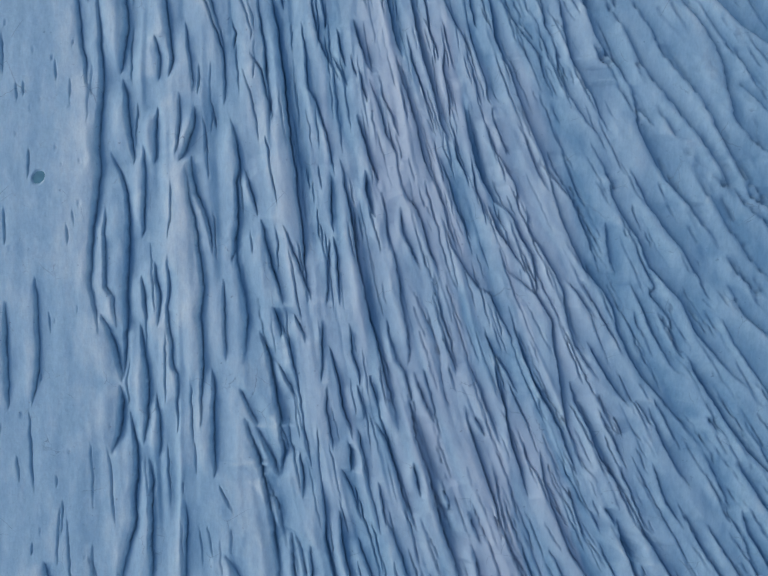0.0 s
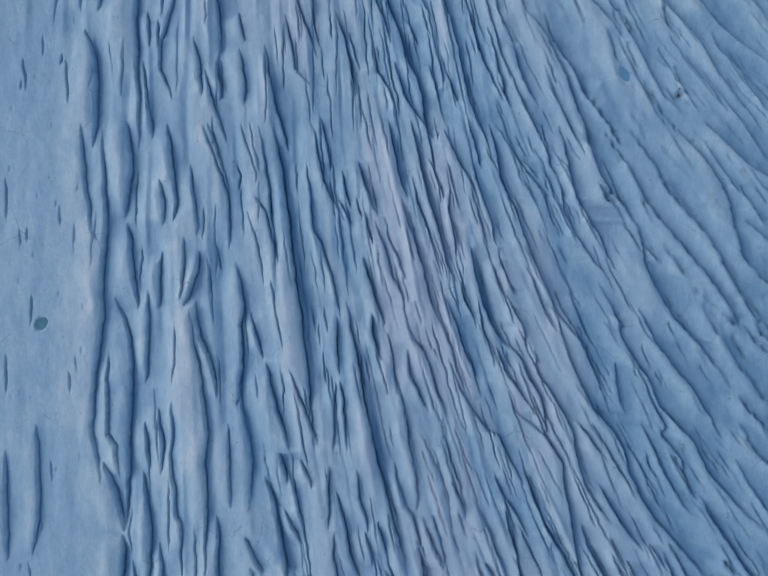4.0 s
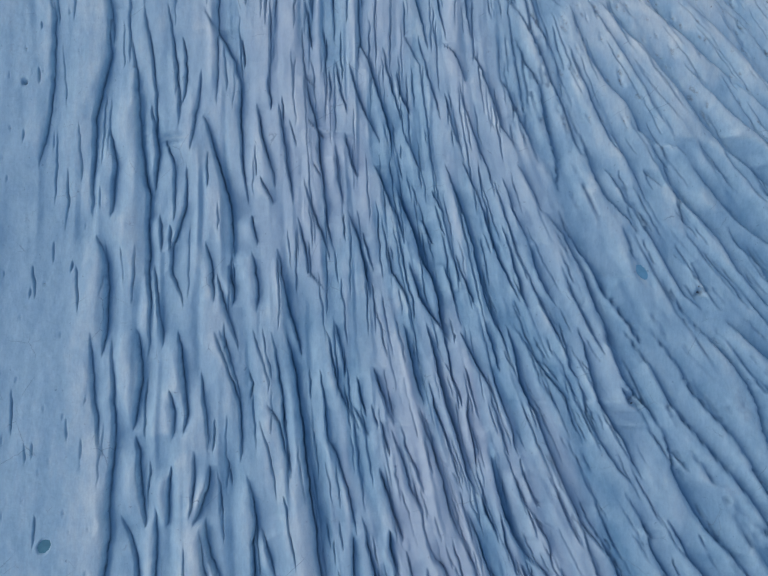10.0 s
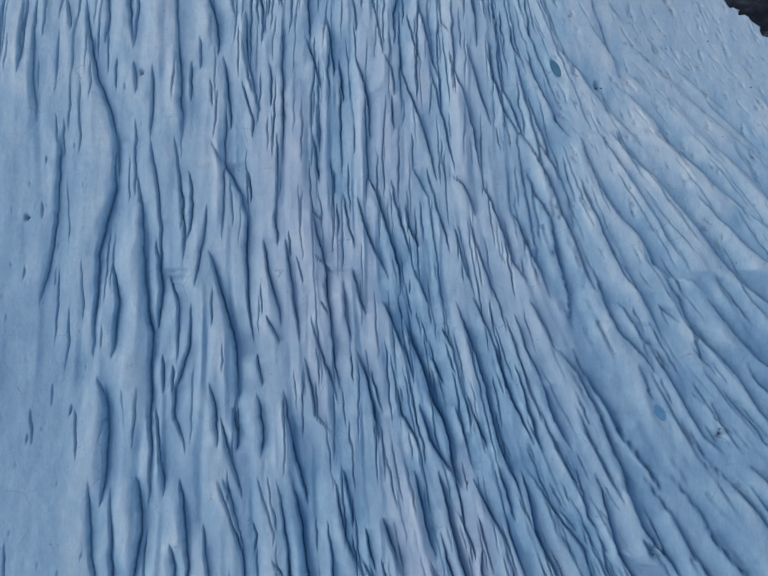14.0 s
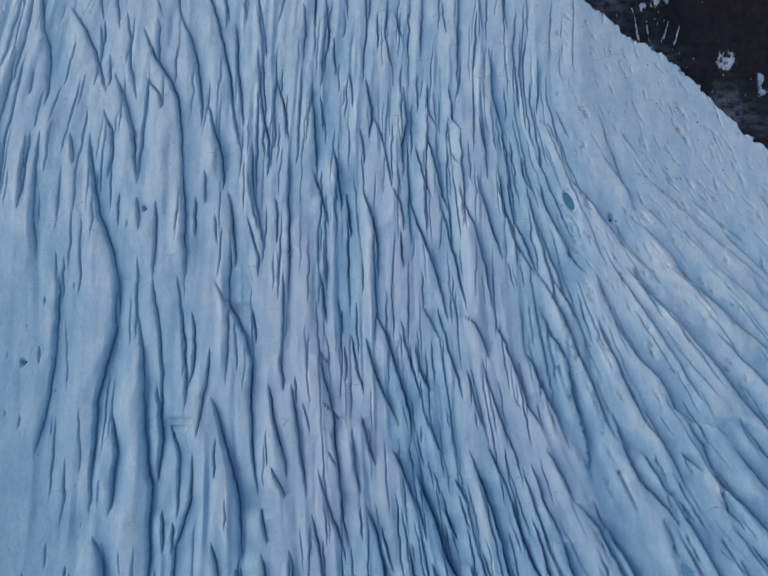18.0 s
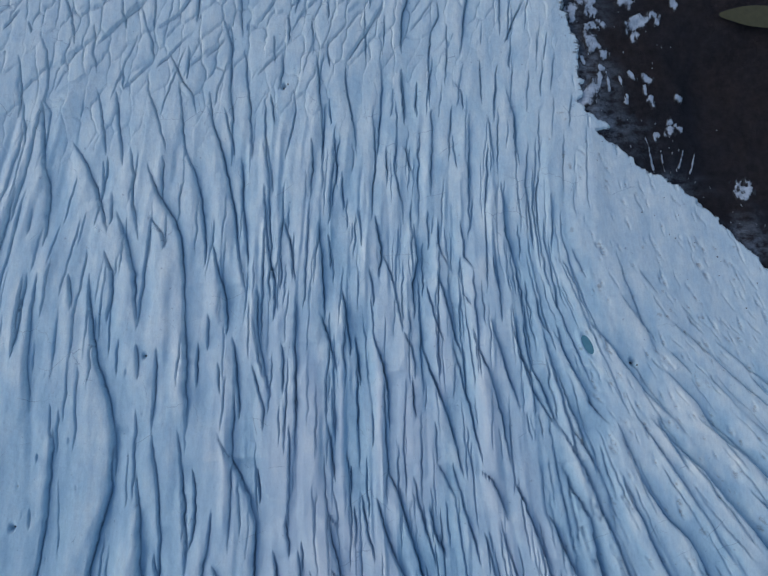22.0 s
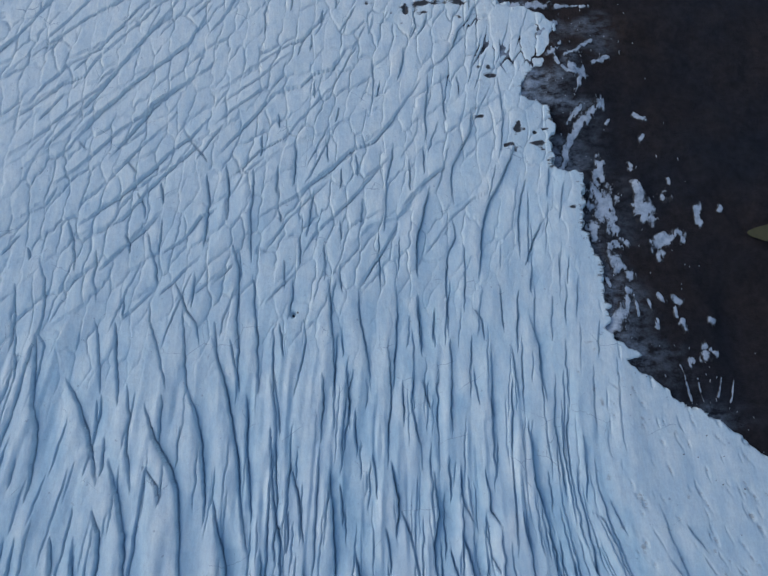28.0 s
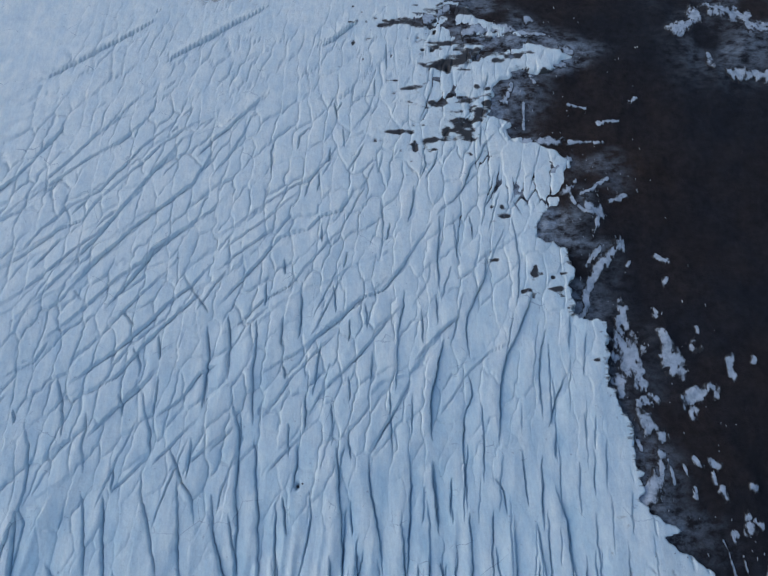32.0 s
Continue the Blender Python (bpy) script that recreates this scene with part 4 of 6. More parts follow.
brow(-60.5, 125.7, -61.2, 131.7, -61.9, 136.7, -63.2, 141.8, -66.1, 149.1, -67.6, 155.9, -68.5, 162.0, -68.9, 168.1)
step(-72.2, 160.5, -73.3, 168.2)
step(-83.3, 150.3, -82.6, 160.8, -81.7, 168.4)
step(-78.8, 139.2, -80.3, 148.7, -80.4, 160.7, -79.5, 168.3)
step(-58.6, 175.0, -60.5, 183.1, -60.8, 190.3, -61.6, 196.6)
brow(-48.1, 158.5, -48.7, 164.6, -49.1, 169.3, -50.1, 176.4, -52.1, 180.4, -55.3, 185.3, -57.7, 192.7)
step(-54.5, 183.8, -54.3, 194.2)
step(-53.2, 172.6, -53.8, 176.5, -57.3, 180.5)
brow(-44.4, 168.4, -44.5, 173.1, -45.0, 178.7, -46.2, 185.2, -47.6, 190.9, -49.8, 196.4)
brow(-35.5, 162.8, -37.0, 169.0, -37.8, 174.6, -38.7, 181.0, -39.9, 186.7, -41.1, 193.2, -43.0, 200.2, -44.7, 206.0)
step(-38.4, 193.9, -39.6, 199.5, -40.9, 205.4)
brow(-35.2, 168.2, -36.0, 176.2, -36.9, 185.0, -37.3, 193.9)
step(-29.9, 159.6, -30.7, 165.1, -30.4, 172.1, -30.8, 180.9, -31.2, 189.8, -32.4, 197.8)
brow(-39.3, 153.8, -39.8, 159.9, -41.4, 166.9, -43.0, 173.9)
step(-53.7, 135.0, -53.8, 143.7, -53.6, 151.9)
brow(-47.0, 134.9, -47.6, 143.6, -47.9, 152.4, -48.6, 163.1)
step(-45.3, 143.5, -45.4, 152.4)
step(-43.2, 150.9, -43.5, 158.4)
brow(-36.5, 136.7, -37.3, 144.8, -38.2, 153.7)
step(-31.6, 144.7, -32.8, 149.1, -34.0, 158.2)
step(-31.5, 134.5, -31.5, 138.8, -34.1, 147.7)
step(-57.3, 145.3, -57.7, 152.6)
crack(-73.2, 128.1, -73.9, 134.1, -74.8, 141.3)
crack(-40.5, 141.9, -41.0, 148.6)
crack(-67.3, 187.2, -67.5, 193.6)
step(-29.8, 184.9, -30.6, 190.6, -31.6, 197.7)
brow(-29.6, 156.5, -29.6, 164.2, -31.6, 176.1, -32.1, 187.4)
step(-25.2, 164.9, -26.3, 174.4, -27.9, 179.2)
step(-28.1, 163.4, -28.2, 171.3)
brow(-21.8, 183.2, -21.5, 190.4, -21.4, 197.6)
step(-19.5, 192.0, -18.7, 199.9, -18.1, 205.8)
brow(-19.1, 156.3, -19.3, 163.2, -19.6, 171.1, -20.3, 178.2)
step(-15.8, 185.4, -16.2, 188.8, -16.3, 198.3)
step(-14.7, 180.6, -14.9, 190.3)
step(-17.5, 167.9, -18.2, 175.8)
brow(-13.6, 148.7, -14.3, 155.5, -15.2, 163.2)
step(-10.7, 172.4, -11.3, 181.3)
step(-8.4, 178.0, -8.6, 182.1, -7.4, 190.2, -7.5, 199.0, -7.6, 205.0)
step(-4.8, 186.1, -4.9, 195.7)
brow(-7.4, 165.4, -6.6, 172.3, -7.9, 179.6)
step(-8.5, 159.2, -9.3, 167.7)
brow(-6.1, 133.9, -6.2, 141.1, -7.2, 147.8, -9.2, 154.6)
step(-2.6, 153.7, -3.2, 159.1, -4.5, 165.3, -6.7, 171.7)
step(-1.3, 177.1, -1.8, 182.0, -3.1, 190.1, -2.6, 197.3)
step(0.7, 189.2, -0.7, 195.6)
brow(0.0, 155.9, -0.1, 163.6, 1.1, 169.1, 0.7, 177.8)
step(3.8, 171.4, 3.8, 180.2)
step(8.2, 166.5, 6.1, 171.4, 6.0, 177.7)
brow(9.6, 148.2, 7.7, 155.7, 6.5, 161.1, 5.2, 166.6)
step(6.1, 151.2, 4.1, 157.4, 2.9, 163.6)
step(-0.3, 144.0, -0.6, 149.9, -2.6, 153.7)
brow(8.4, 124.1, 7.3, 130.0, 6.2, 135.7, 4.2, 141.6, 1.9, 148.4, 0.6, 153.7)
step(-0.6, 135.9, -1.1, 144.0)
step(10.6, 189.9, 10.1, 197.9)
step(13.3, 166.4, 11.3, 169.7, 10.9, 177.6)
step(12.3, 158.8, 10.6, 161.8)
step(13.6, 187.4, 13.0, 191.5)
step(16.2, 179.2, 17.4, 187.4, 17.8, 195.3)
brow(18.3, 161.7, 17.3, 169.6)
brow(22.7, 160.1, 22.4, 167.0, 20.5, 175.1, 20.4, 186.5)
brow(24.3, 141.9, 22.0, 147.9, 21.0, 156.2)
brow(20.9, 136.8, 18.8, 144.3, 17.6, 149.5, 15.8, 156.3)
brow(18.0, 125.9, 17.3, 131.8, 16.9, 136.2, 15.2, 143.6, 13.2, 149.6, 12.1, 154.2)
step(12.7, 126.1, 11.6, 132.0, 10.0, 140.7, 7.6, 151.2)
step(-18.8, 137.0, -19.1, 144.4)
brow(-11.6, 142.7, -12.8, 153.2)
brow(-16.6, 145.9, -17.9, 151.8, -19.7, 157.9)
brow(-30.2, 140.3, -31.7, 147.6, -33.2, 155.2, -33.3, 164.3)
step(-27.7, 141.6, -27.8, 152.0)
step(-24.8, 137.9, -25.2, 149.0)
step(24.2, 189.7, 24.2, 199.2, 24.3, 205.2)
step(26.5, 171.7, 25.8, 185.5, 27.2, 196.0)
step(28.1, 172.5, 27.9, 181.4, 29.2, 189.6)
step(30.5, 170.1, 31.4, 183.7)
step(22.9, 156.2, 23.3, 161.6, 21.7, 166.3)
step(28.9, 151.5, 26.3, 156.1, 26.6, 160.7)
step(30.8, 157.6, 30.4, 163.0)
brow(28.3, 133.0, 26.3, 136.0, 23.8, 141.2, 22.0, 147.9, 20.3, 154.8)
brow(39.1, 133.5, 36.4, 136.5, 33.4, 143.2, 30.9, 149.2, 29.8, 154.6)
brow(28.3, 133.8, 26.0, 140.4, 23.4, 147.1)
brow(35.5, 123.6, 33.7, 129.3, 31.4, 136.6, 29.1, 144.8)
step(37.2, 155.1, 35.5, 160.5, 33.0, 167.6, 30.1, 169.3)
brow(52.1, 134.0, 47.6, 139.2, 43.8, 145.1, 40.6, 150.5, 37.2, 155.1)
step(37.3, 164.5, 34.7, 170.8)
step(51.2, 150.2, 48.3, 154.2, 44.4, 160.3)
step(52.7, 160.9, 49.3, 165.7)
step(57.5, 143.4, 53.6, 148.0)
step(81.2, 127.7, 76.9, 131.9, 70.8, 137.9, 66.3, 142.4, 63.0, 146.2, 59.1, 150.8, 54.7, 154.7)
crack(61.6, 153.1, 57.6, 157.8)
step(75.4, 139.2, 70.1, 143.9, 64.1, 149.9)
step(81.2, 129.5, 77.3, 134.0, 69.9, 142.4)
brow(65.6, 123.7, 62.2, 128.6, 59.2, 133.0, 57.6, 137.5, 51.7, 144.3)
brow(53.3, 124.1, 50.8, 129.6, 48.6, 134.7)
step(68.0, 125.0, 63.8, 129.2, 58.7, 134.4)
step(66.1, 135.8, 61.2, 142.6)
step(-86.9, 203.9, -86.5, 211.6, -87.3, 218.8)
step(-81.5, 194.0, -80.5, 199.9, -79.7, 205.0, -81.2, 207.6, -80.5, 211.4, -81.1, 219.3, -82.8, 224.6)
step(-84.6, 223.7, -85.5, 226.7)
step(-74.6, 220.5, -75.2, 223.8, -76.1, 228.5, -77.3, 233.3)
step(-69.3, 213.7, -70.5, 219.0, -70.2, 225.7)
step(-67.0, 194.3, -67.8, 200.2, -68.4, 204.7, -69.6, 210.5)
step(-64.6, 202.7, -65.3, 209.8)
step(-63.5, 210.3, -64.0, 214.9)
step(-60.4, 232.2, -60.8, 234.9, -62.3, 238.5)
step(-56.9, 216.7, -57.4, 221.3, -58.9, 226.1, -59.9, 229.5)
step(-57.3, 224.0, -56.7, 228.0, -56.7, 232.8)
crack(-63.0, 224.5, -64.4, 228.9)
step(-53.3, 194.8, -55.0, 200.5, -56.4, 205.0, -57.9, 209.6, -58.4, 214.1)
step(-49.5, 193.7, -50.1, 199.7, -50.6, 206.1, -51.2, 212.0)
brow(-47.1, 225.1, -46.9, 231.9, -46.6, 236.7, -47.2, 243.1)
step(-49.5, 212.0, -49.3, 214.5, -48.9, 219.9)
step(-47.0, 203.5, -47.9, 208.0, -50.5, 212.0, -53.5, 218.6)
crack(-47.0, 245.3, -50.4, 249.7, -52.5, 253.4)
crack(-74.3, 249.1, -76.8, 251.7)
crack(-62.5, 242.7, -65.3, 246.3)
crack(-56.4, 235.5, -57.5, 241.2)
step(-43.7, 202.7, -44.2, 209.2)
crease(-94.8, 255.7, -88.6, 260.1, -84.6, 263.7, -80.2, 267.8)
crease(-93.9, 246.9, -87.2, 251.9, -81.2, 257.7, -75.6, 262.8, -71.2, 266.8)
crease(-93.5, 242.7, -88.0, 245.4, -81.3, 250.4, -75.2, 256.1, -70.1, 260.5, -66.3, 263.4, -61.5, 267.0)
fold(-82.3, 240.3, -76.9, 244.5, -72.0, 249.4, -67.1, 254.4, -62.0, 258.0, -58.1, 261.8, -53.9, 266.0)
crease(-88.8, 232.9, -82.7, 236.1, -80.4, 240.3)
crease(-70.1, 240.0, -65.9, 245.7, -61.6, 250.6, -57.8, 254.2, -54.1, 259.4)
fold(-75.3, 230.5, -70.5, 234.5, -64.9, 238.6, -60.0, 243.3, -56.3, 247.6, -51.1, 251.9, -46.1, 257.7)
fold(-70.2, 229.7, -65.2, 232.3, -61.0, 237.8, -57.2, 241.9, -52.3, 246.8, -47.1, 251.8)
crease(-91.2, 224.8, -87.2, 229.4)
crease(-76.9, 227.2, -70.8, 230.4)
fold(-69.9, 220.4, -64.3, 226.2, -60.0, 230.2, -56.9, 233.5)
fold(-56.6, 223.9, -51.6, 227.2, -47.9, 232.6, -44.1, 234.5)
crease(-80.5, 215.4, -74.0, 219.8, -70.0, 222.3)
crease(-79.4, 208.8, -73.5, 212.6, -70.6, 215.1)
crease(-64.0, 220.2, -59.1, 222.7)
crease(-64.1, 209.8, -59.9, 213.5, -56.3, 217.3)
crease(-56.2, 214.7, -50.2, 221.1, -47.7, 223.7)
crease(-49.3, 214.5, -42.0, 220.9)
brow(-42.3, 230.5, -42.4, 238.7, -42.8, 245.2)
brow(-36.7, 221.5, -37.3, 226.3, -37.3, 233.1, -36.8, 238.6, -36.6, 244.3)
brow(-34.8, 192.7, -35.1, 198.7, -35.5, 207.7, -36.0, 212.8, -36.3, 219.5)
brow(-39.5, 191.6, -39.4, 197.6, -39.2, 204.6, -39.8, 209.7, -39.7, 215.0, -39.5, 220.2, -40.7, 224.3, -41.4, 227.6)
step(-30.9, 236.4, -31.6, 238.4, -31.3, 244.2)
brow(-27.6, 239.1, -27.3, 244.1, -27.3, 249.9)
step(-30.8, 253.6, -31.3, 257.4)
crack(-34.9, 246.4, -35.0, 252.3)
step(-19.7, 244.7, -20.3, 250.9)
step(-17.2, 238.1, -16.8, 243.1)
brow(-24.7, 227.2, -24.1, 232.1, -23.0, 238.3)
step(-12.9, 240.9, -13.4, 246.7)
step(-17.1, 225.8, -17.3, 231.2)
brow(-12.7, 229.8, -12.3, 236.0)
brow(-7.7, 227.5, -7.1, 234.4, -6.7, 240.1, -5.5, 244.4, -4.8, 249.4)
step(-18.0, 254.9, -17.2, 258.6)
brow(-26.4, 220.6, -26.1, 228.0)
step(-21.0, 217.1, -20.7, 220.4, -20.9, 225.9)
step(-30.5, 230.8, -31.2, 234.2)
step(-29.4, 215.4, -29.7, 222.0)
brow(-28.8, 208.8, -28.0, 214.0, -27.7, 218.0)
step(-27.5, 192.6, -26.2, 198.4, -24.9, 204.2, -25.5, 209.3)
brow(-18.9, 192.2, -19.1, 198.2, -19.3, 205.2, -19.8, 211.9, -20.1, 217.8)
step(-17.3, 214.4, -17.5, 221.0)
brow(-11.3, 193.4, -12.0, 199.3, -12.5, 203.8, -13.5, 210.3, -13.4, 215.0)
step(-8.8, 214.2, -8.9, 220.1, -8.7, 229.0)
step(-4.9, 216.7, -4.2, 226.8)
brow(-7.0, 192.5, -6.4, 198.5, -5.4, 209.4, -5.2, 216.0)
brow(2.9, 248.6, 2.8, 255.3, 3.5, 261.2, 4.1, 267.2)
step(1.9, 241.2, 1.9, 247.9)
step(-1.3, 237.2, -1.3, 244.9)
cliff(-0.7, 217.3, -0.7, 225.4, 1.2, 231.5, 3.1, 238.4)
brow(-0.4, 200.3, -0.4, 207.4, -0.8, 214.0)
step(2.2, 202.1, 2.1, 207.3)
step(-31.7, 192.6, -31.7, 198.6, -31.8, 207.6)
step(-29.6, 201.1, -30.5, 208.2)
step(-17.2, 200.8, -17.4, 207.2)
crease(-45.6, 239.5, -40.4, 242.9, -35.3, 247.9, -29.9, 250.7, -26.0, 255.8, -22.0, 260.3, -17.9, 264.7)
crease(-41.6, 236.6, -37.1, 242.1, -32.0, 247.1, -26.6, 249.9, -20.7, 252.0, -15.9, 254.9, -8.4, 258.5, -3.1, 259.1, 2.9, 259.9)
fold(-37.0, 230.9, -31.9, 234.3, -28.0, 236.3, -23.4, 239.7, -18.8, 243.2, -14.8, 247.5, -9.4, 249.5, -4.6, 255.4, -0.9, 260.7, 2.5, 265.6)
crease(-36.3, 221.5, -32.5, 226.1, -28.7, 231.5, -24.1, 236.2, -19.4, 240.4)
fold(-26.1, 222.6, -22.9, 227.9, -17.6, 232.6, -12.9, 237.4, -8.9, 242.2, -4.9, 246.5)
fold(-15.2, 225.0, -9.9, 229.7, -4.7, 230.9, -0.6, 236.4, 6.2, 241.9)
fold(-13.4, 215.0, -10.8, 219.5, -7.5, 224.1, -4.1, 230.2)
crease(-33.6, 212.8, -29.9, 216.7, -26.7, 219.3)
crease(-3.6, 245.0, 0.7, 251.6, 1.6, 256.1)
crease(-46.0, 254.7, -42.1, 258.4, -37.4, 262.0, -32.7, 265.8)
crease(-45.1, 217.0, -40.7, 221.6)
step(7.7, 254.4, 7.3, 261.2, 7.0, 267.2)
brow(8.5, 233.3, 7.9, 239.7, 8.5, 243.3, 11.1, 248.4, 13.2, 252.1, 13.9, 258.0)
step(19.2, 244.5, 20.5, 250.4, 21.3, 255.7, 20.9, 260.9, 20.5, 266.9)
cliff(12.5, 216.3, 13.5, 222.2, 14.3, 229.1, 16.1, 233.9, 19.0, 238.8, 21.8, 244.4, 23.4, 248.8)
brow(5.2, 204.0, 5.4, 209.2, 5.5, 217.1, 6.1, 221.8, 8.2, 226.5, 7.8, 230.6)
step(8.9, 209.1, 9.7, 217.0, 9.8, 225.1)
brow(22.1, 220.8, 22.1, 226.1, 23.0, 233.0, 25.2, 240.1)
brow(23.0, 219.3, 25.3, 224.8, 28.3, 230.1)
brow(29.4, 235.0, 31.0, 242.8)
step(31.6, 229.3, 33.6, 238.5)
step(23.5, 213.3, 24.5, 218.6)
step(30.6, 216.5, 30.7, 221.8)
step(17.1, 204.9, 17.3, 215.5)
step(19.8, 202.3, 21.0, 214.1)
step(12.7, 203.1, 12.6, 207.7, 10.8, 210.4)
brow(24.9, 189.8, 24.6, 195.8, 24.4, 200.8, 22.9, 208.7)
step(2.0, 203.4, 2.7, 210.6)
brow(-0.6, 201.5, -1.0, 213.3)
step(9.0, 191.4, 9.5, 197.4, 10.2, 204.4)
step(19.1, 190.6, 18.8, 196.6, 18.5, 201.7)
step(27.1, 202.7, 28.2, 212.5)
step(32.9, 207.2, 34.4, 216.4)
step(30.5, 205.9, 31.7, 215.1)
crease(1.2, 222.5, 4.6, 226.5, 8.1, 231.3, 12.2, 234.7, 19.0, 238.0)
fold(-3.5, 233.6, 1.9, 239.2, 7.5, 243.4)
crease(13.5, 256.5, 17.0, 258.8, 19.9, 260.3, 25.3, 263.0)
crease(-95.9, 268.7, -91.6, 273.7, -86.6, 278.9, -81.7, 285.0, -77.7, 290.5, -73.4, 294.5, -70.0, 299.5, -65.0, 305.5)
crease(-93.6, 270.1, -88.6, 275.2, -82.9, 280.3, -77.6, 284.8, -71.4, 288.7, -67.1, 293.5, -62.5, 296.0)
crease(-94.0, 258.2, -89.0, 261.5, -85.9, 266.3, -80.4, 271.9, -74.3, 275.4, -69.8, 281.5, -65.1, 287.7, -59.5, 293.3, -57.0, 295.8)
crease(-90.3, 258.8, -86.6, 262.8, -82.6, 265.5, -77.2, 268.2, -74.1, 273.2, -69.4, 278.4, -65.2, 282.9, -61.7, 287.6, -56.6, 291.5, -51.4, 295.7, -46.5, 297.2)
fold(-86.1, 247.1, -82.4, 251.8, -77.7, 257.7, -73.4, 263.8, -69.7, 269.5, -66.3, 274.5, -63.5, 278.9, -59.4, 284.3, -56.4, 289.1, -51.1, 291.4)
fold(-81.0, 246.8, -77.5, 251.7, -72.7, 258.3, -67.1, 264.3, -61.9, 269.2, -57.6, 272.8, -52.7, 277.2, -50.4, 282.5, -47.5, 288.9)
fold(-69.8, 246.5, -66.3, 251.4, -62.4, 256.5, -60.4, 260.6, -56.8, 263.3, -53.1, 266.1, -48.2, 269.6, -45.1, 273.2)
crease(-102.6, 303.0, -96.1, 305.5, -89.4, 307.1)
crease(-100.7, 293.6, -94.5, 296.8, -87.9, 298.7)
crease(-105.6, 317.6, -97.4, 320.4)
crease(-73.7, 266.0, -70.3, 270.2)
crease(-95.7, 277.6, -92.0, 282.9, -87.2, 289.9, -84.5, 294.8)
crease(-47.8, 262.4, -41.6, 266.4, -35.3, 271.4, -29.3, 275.7, -26.0, 277.2, -22.0, 281.7, -19.3, 286.4)
crease(-47.5, 258.2, -41.4, 262.8, -35.8, 267.0, -31.3, 271.3, -28.0, 274.1)
fold(-45.3, 246.5, -41.5, 251.2, -35.5, 258.5, -32.3, 262.6, -25.9, 264.6, -23.3, 267.4, -18.7, 268.8, -15.3, 273.8, -11.3, 276.0)
step(-23.0, 261.0, -23.0, 265.9)
crease(-48.8, 278.5, -45.2, 284.0, -42.1, 289.6, -40.3, 295.4, -36.2, 297.8)
crack(-34.8, 278.9, -35.0, 284.5, -34.4, 288.5)
crack(-28.9, 285.2, -28.3, 289.2, -25.6, 292.0)
crack(-21.4, 281.7, -20.7, 285.8)
crack(-19.2, 294.0, -19.9, 299.1)
crack(-17.6, 285.7, -17.9, 291.4)
crack(-26.7, 272.7, -25.5, 277.9)
crack(-24.0, 274.0, -23.4, 279.4)
crease(-17.6, 288.9, -15.1, 291.3, -11.5, 296.3, -10.0, 300.5)
crease(-9.9, 278.2, -8.3, 283.8)
step(-9.5, 259.1, -9.0, 265.5, -9.4, 271.4)
brow(-3.1, 265.3, -2.2, 269.7, -1.3, 274.9)
step(-8.4, 261.3, -7.4, 265.4)
step(-10.0, 300.5, -9.5, 305.9)
step(-6.6, 308.7, -6.4, 317.2)
step(1.0, 292.6, 2.3, 295.9, 4.6, 302.9, 5.4, 309.2)
step(0.1, 276.5, 1.7, 280.4, 1.3, 285.9)
brow(17.9, 301.7, 19.2, 307.1)
brow(3.3, 266.6, 4.8, 268.7, 7.6, 270.9, 10.5, 274.6, 12.0, 279.3, 14.6, 282.3, 16.4, 286.3, 19.9, 289.5)
step(13.3, 264.2, 14.8, 269.2, 17.9, 274.4, 19.6, 280.5)
step(15.2, 284.8, 15.9, 292.2)
step(1.3, 276.5, 3.9, 281.0, 5.2, 285.1)
step(23.2, 266.8, 21.6, 270.5)
step(22.0, 271.3, 21.9, 276.5)
step(7.0, 257.9, 7.9, 261.4, 9.5, 269.3)
step(11.4, 260.7, 10.9, 267.2)
step(24.0, 268.9, 27.0, 273.4)
# lesser ones between them
for x, y, draw in scatter(1, 5.0, 14.0):
    known = abs(x) < 84 and y < 285
    if draw.random() < (0.20 * crowd(x, y) * (y < 190) * (x > -25 or y > 120) if known else 0.35 * float(zone(ROUGH, x, y))):
        size = draw.uniform(0.5, 1.1)
        wall(follow(x, y, draw.uniform(14, 36), 0, 0.2, draw), 0.7 * size, 0.35 * size, 0.9 * size, 5, 0.17)
for x, y, draw in scatter(2, 2.2, 6.0):
    if draw.random() < (0.45 - 0.38 * float(smooth(160, 205, y) * smooth(30, -5, x))) * crowd(x, y) * (1 - 0.5 * float(smooth(-18, -30, x) * smooth(130, 100, y))):
        size = draw.uniform(0.35, 1.0)
        wall(follow(x, y, draw.uniform(5, 18), draw.uniform(-0.07, 0.07), 0.12, draw), 0.26 * size, 0.13 * size, (0.95 - 0.35 * float(smooth(90, 140, y))) * size, 2.5, 0.135)
for x, y, draw in scatter(10, 3.2, 13.0):          # long slender ones up the glacier
    if draw.random() < 0.34 * (0.35 + 0.65 * float(smooth(-34, -8, x))) * float(smooth(115, 150, y) * smooth(222, 185, y) * smooth(40, 26, x)):
        size = draw.uniform(0.5, 1.0)
        wall(follow(x, y, draw.uniform(9, 24), draw.uniform(-0.04, 0.04), 0.2, draw), 0.5 * size, 0.25 * size, 0.95 * size, 3.5, 0.14)
